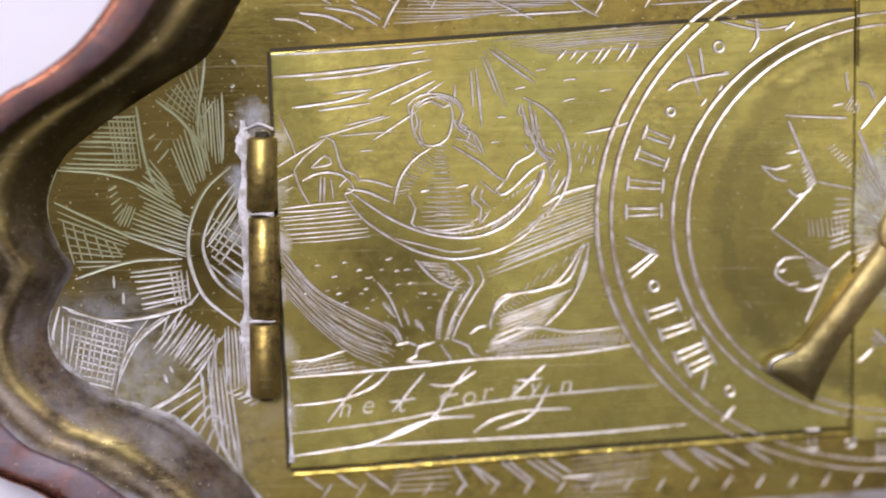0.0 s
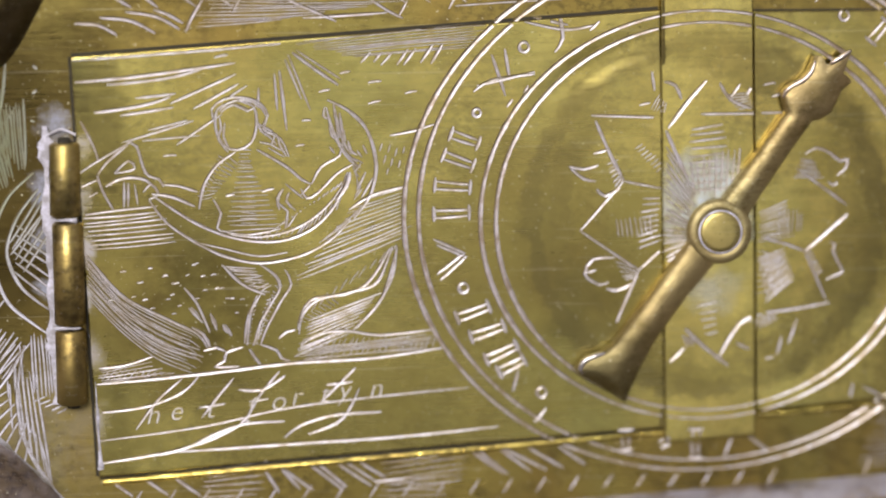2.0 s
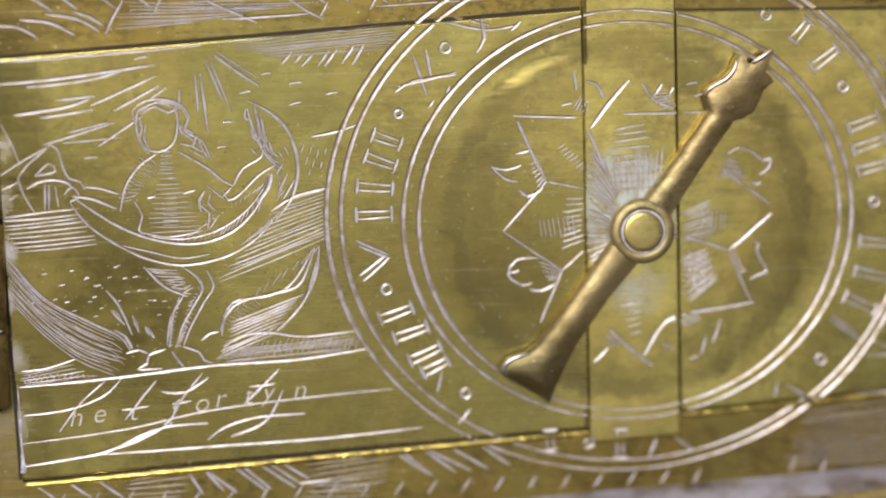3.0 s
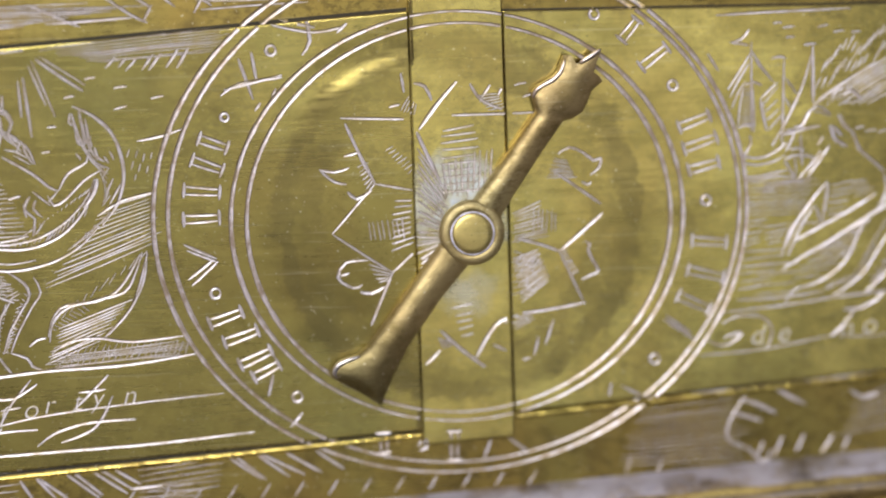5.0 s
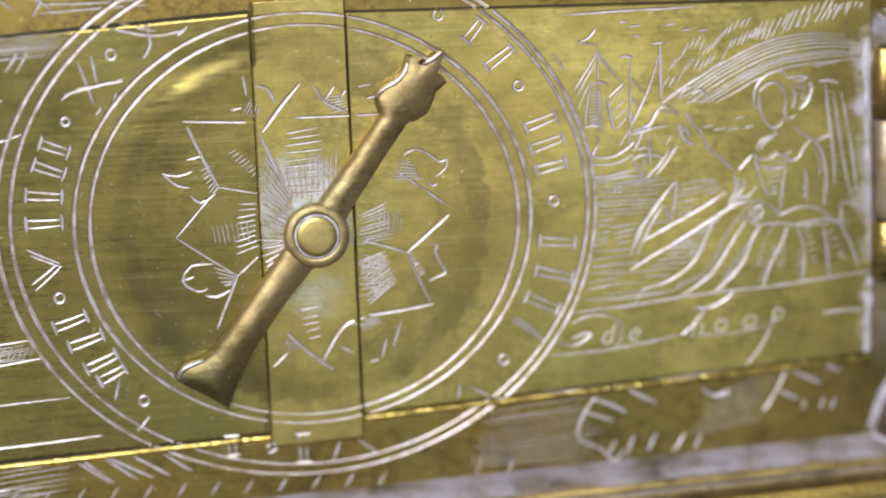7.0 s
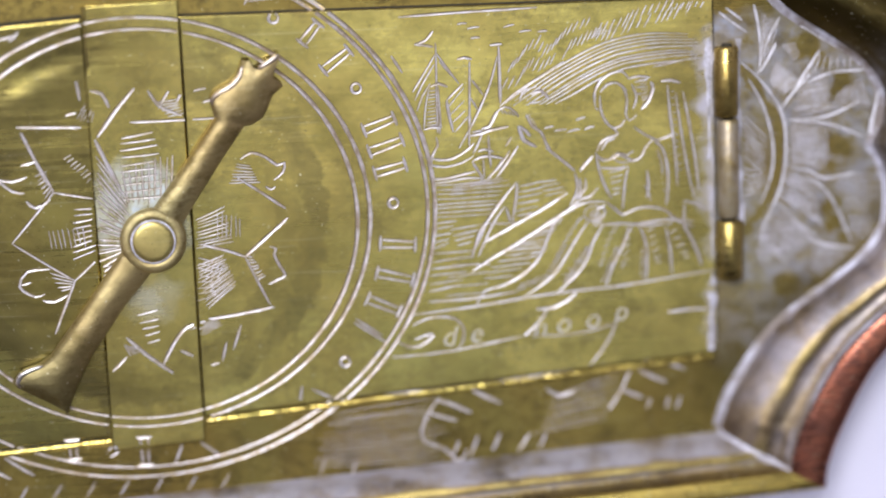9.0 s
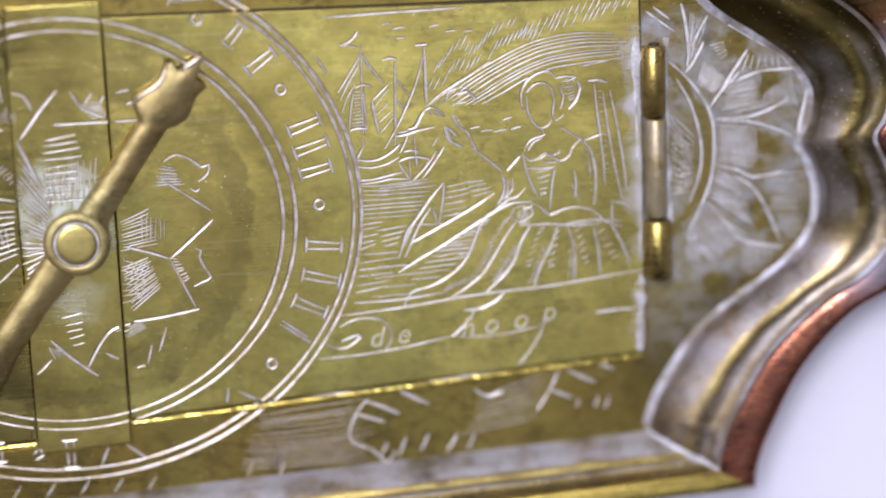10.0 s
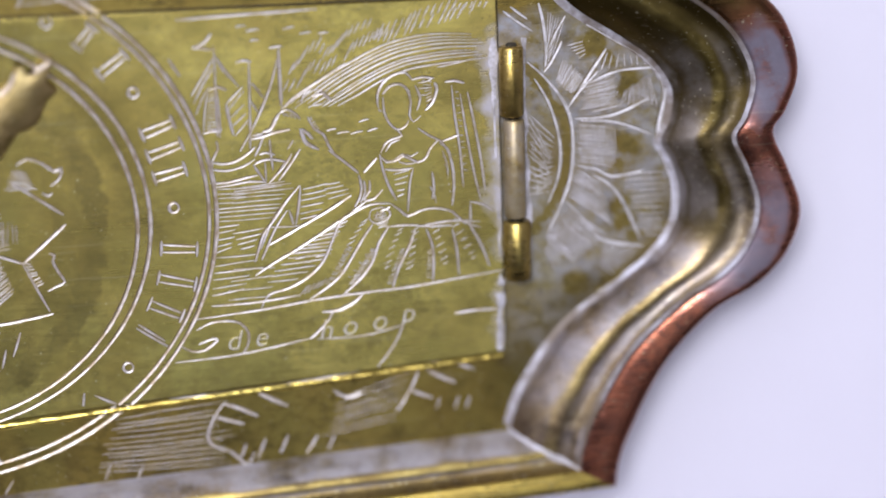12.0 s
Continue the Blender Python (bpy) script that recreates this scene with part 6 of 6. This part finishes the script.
m = motif("engraved_plume")
cut(m, .34, (-71.32, 16.97), (-71.65, 14.29), (-72.11, 11.43), (-72.16, 8.79))
cut(m, .34, (-76.36, 12.74), (-74.67, 11.46), (-73.28, 10.01), (-72.16, 8.56), (-71.29, 6.53))
hatch(m, .2, 8, (-76.06, 13.08), (-72.3, 16.35), (-72.53, 10.29), (-71.9, 13.15))
hatch(m, .16, 6, (-75.4, 12.16), (-72.59, 10.17), (-73.99, 14.43), (-71.94, 14.29))
cut(m, .3, (-70.49, 12.56), (-71.95, 10.62))
cut(m, .3, (-69.67, 13.41), (-69.63, 9.68), (-69.69, 6.51))
cut(m, .22, (-77.18, 8.79), (-76.43, 9.3))
cut(m, .24, (-76.64, 7.58), (-75.82, 8.6))
cut(m, .24, (-76.32, 6.31), (-75.15, 7.73))
cut(m, .3, (-78.36, 12.08), (-78.07, 9.78), (-77.78, 7.48), (-77.26, 5.46))
cut(m, .34, (-75.98, -9.49), (-78.02, -11.1), (-79.82, -14), (-81.04, -16.92))
cut(m, .24, (-77.59, -9.7), (-79.13, -11.66), (-80.57, -14.34))
cut(m, .4, (-71.55, -13.27), (-71.51, -17.1))
cut(m, .3, (-70.95, -11.81), (-70.7, -17.12))
cut(m, .26, (-72.34, -15.32), (-72.21, -17.68))
cut(m, .5, (-76.1, -15.54), (-75.78, -16.43))
cut(m, .5, (-75.51, -14.67), (-75.18, -15.38))
cut(m, .5, (-80.11, -6.97), (-80.08, -8.14))
cut(m, .36, (-81.05, -5.21), (-81.02, -6.49))

m = motif("engraved_figure_hair")
cut(m, .3, (-50.01, 11.74), (-49.14, 12.54), (-47.69, 12.87), (-45.96, 12.27), (-45.22, 11.11), (-45.4, 10.24))
cut(m, .22, (-49.43, 11.97), (-48.27, 12.41), (-46.84, 11.7))
cut(m, .24, (-50.02, 11.16), (-49.85, 10.01), (-50.15, 8.86), (-49.18, 7.57))
cut(m, .22, (-49.44, 10.58), (-49.63, 9.14), (-49.06, 7.97))
cut(m, .24, (-46.26, 11), (-45.81, 9.67), (-45, 9.08), (-44.25, 8.2))
cut(m, .24, (-45.58, 9.49), (-44.25, 9.24), (-43.96, 8.2), (-43.27, 6.97))
cut(m, .2, (-45.99, 8.51), (-44.54, 8.21))
cut(m, .2, (-45.12, 7.92), (-43.51, 6.92))
dashes(m, .4, (-49.1, 3.16), (-45.27, 3.57))
cut(m, .22, (-43.41, 4.13), (-41.67, 2.64))
cut(m, .26, (-41.96, 2.94), (-40.96, 3.98))
cut(m, .34, (-43.7, 3.66), (-44.34, 2.68), (-44.12, 1.51))
cut(m, .26, (-43.12, 3.25), (-43.41, 2.38), (-42.49, 1.43))

m = motif("engraved_cornucopia")
cut(m, .3, (-39.31, 11.9), (-39.43, 11.04), (-38.96, 10.74))
cut(m, .34, (-38.38, 12.18), (-38.15, 10.44), (-37.92, 8.7))
cut(m, .34, (-37.8, 11.31), (-37.57, 9.57), (-37.23, 8.4))
cut(m, .3, (-38.85, 10.16), (-38.62, 9), (-38.16, 8.65))
cut(m, .3, (-38.86, 7.84), (-38.39, 7.2))
cut(m, .3, (-36.99, 8.4), (-36.71, 7.41), (-36.07, 6.94))
cut(m, .3, (-37.17, 7.76), (-36.65, 7.06))
cut(m, .3, (-36.88, 6.83), (-36.07, 6.24))
cut(m, .26, (-36.07, 7.4), (-35.6, 6.7))
cut(m, .26, (-35.72, 6.12), (-36.42, 5.19))
cut(m, .24, (-35.48, 7.97), (-35.08, 7.04))
cut(m, .26, (-35.25, 5.18), (-36.13, 3.44))
cut(m, .26, (-34.5, 4.59), (-35.72, 2.56))
cut(m, .5, (-36.89, 5.2), (-37.3, 3.75), (-38.41, 2.31))
cut(m, .22, (-37.59, 3.93), (-38.76, 2.19))
cut(m, .3, (-32.69, 8.87), (-30.3, 9.3), (-28.14, 9.92))
cut(m, .2, (-33.79, 7.26), (-33.5, 8.07))
cut(m, .2, (-33.39, 5.97), (-33.15, 6.84))
cut(m, .2, (-32.92, 7.13), (-32.69, 7.94))
cut(m, .2, (-32.69, 5.67), (-32.45, 6.54))
cut(m, .2, (-32.22, 6.71), (-31.99, 7.58))
cut(m, .2, (-31.87, 5.54), (-31.69, 6.3))
cut(m, .2, (-31.4, 6.99), (-31.23, 7.69))
cut(m, .2, (-33.09, 4.86), (-32.92, 5.5))

m = motif("engraved_crescent_shading")
hatch(m, .2, 8, (-46.34, -1.2), (-41.68, 0.02), (-46.93, -1.72), (-42.38, -1.08))
hatch(m, .2, 9, (-41.39, 0.13), (-37.88, 2.59), (-42.15, -1.03), (-38.41, 1.26))
cut(m, .26, (-50.12, -0.44), (-47.51, -0.95), (-44.01, -0.42))
hatch(m, .18, 8, (-49.74, -4.31), (-46.38, -6.94), (-46.95, -4.7), (-45.09, -6.14))
cut(m, .3, (-46.21, -7.07), (-47.57, -9.28), (-48.06, -12.22))
hatch(m, .2, 12, (-46.39, -7.53), (-48.11, -12.1), (-46.97, -7.64), (-47.47, -12.23))
hatch(m, .2, 12, (-44.99, -7.56), (-46.65, -12.13), (-45.69, -7.78), (-47.24, -12.47))
cut(m, .5, (-53.39, -8.3), (-52.53, -9.55))
cut(m, .5, (-51.36, -9.21), (-50.9, -10.4))
cut(m, .5, (-50.2, -10.18), (-49.74, -11.07))
dashes(m, .16, (-60.13, -4.38), (-57.4, -4.07), (-55.96, -5.03), (-58.58, -5.57), (-52.76, -3.79), (-55.1, -5.74), (-51.03, -4.99), (-50.17, -6.41), (-55.7, -7.38), (-54.55, -8.1), (-52.8, -7.43), (-57.34, -8.29), (-55.14, -8.91), (-48.73, -9.02), (-48.14, -7.62), (-49.59, -7.48), (-53.64, -4.95), (-51.91, -6.56), (-59.18, -7.03))
cut(m, .34, (-42.43, -11.43), (-42.07, -9.49), (-40.55, -7.98), (-37.61, -7.27), (-34.68, -6.55), (-33.51, -4.8), (-32.69, -2.58))
cut(m, .34, (-32.16, -2.65), (-32.92, -5.4), (-34.1, -8.33), (-36.92, -11.24))

m = motif("engraved_bodice")
hatch(m, .16, 15, (-48.14, 7.79), (-48.19, 0.23), (-46.86, 7.77), (-46.34, 0.2))
hatch(m, .16, 12, (-49.48, 6.82), (-52, 2.79), (-50.22, 7.24), (-52.4, 3.38))


for (owner_name, m), (verts, faces) in cuts.items():
    me = bpy.data.meshes.new(m[0])
    me.from_pydata(verts, [], faces)
    me.materials.append(cut_ring if m[0] == "engraved_dial_ring" or m[0] == "engraved_numeral" and owner_name in (middle.name, plate.name) else cut_filled if m[0] in ("engraved_rosette", "engraved_rosette_end", "engraved_plume") else cut_dull if owner_name in (door_e.name, plate.name) else cut_pale)
    # second colour: painted shade on the far wall and both skirts
    me.materials.append(groove_shade)
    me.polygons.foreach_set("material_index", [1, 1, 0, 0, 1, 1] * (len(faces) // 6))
    ob = new(m[0], me)
    ob.parent = bpy.data.objects[owner_name]
    if m[0] not in ("engraved_numeral", "engraved_dot", "engraved_dial_ring"):
        tagged(ob, kind="stuff")


# ---- words ----
def letter(text, x, y, size, owner):
    data = bpy.data.curves.new("letter", "FONT")
    data.body, data.size, data.shear = text, size * MM, 0.3
    data.extrude, data.offset = 0.03 * MM, -0.045 * MM
    data.materials.append(cut_pale)
    ob = new("letter", data)
    ob.matrix_world = pose(x * MM, y * MM, (TOP + dish(x, y) + 0.05) * MM, 0, 0, 2)
    ob.parent = owner


letter("h", -58.4, -20.3, 2.9, door_w)
letter("e", -56.0, -20.0, 2.9, door_w)
letter("t", -52.3, -19.9, 2.9, door_w)
letter("f", -48.1, -19.9, 2.9, door_w)
letter("o", -45.6, -19.3, 2.9, door_w)
letter("r", -43.5, -18.9, 2.9, door_w)
letter("t", -40.5, -18.7, 2.9, door_w)
letter("y", -38.6, -18.4, 2.9, door_w)
letter("n", -35.4, -18.3, 2.9, door_w)
letter("d", 30.2, -15.0, 3, door_e)
letter("e", 33.1, -14.8, 3, door_e)
letter("h", 39.8, -14.6, 3, door_e)
letter("o", 42.2, -14.3, 3, door_e)
letter("o", 45.3, -14.0, 3, door_e)
letter("p", 48.4, -13.4, 3, door_e)
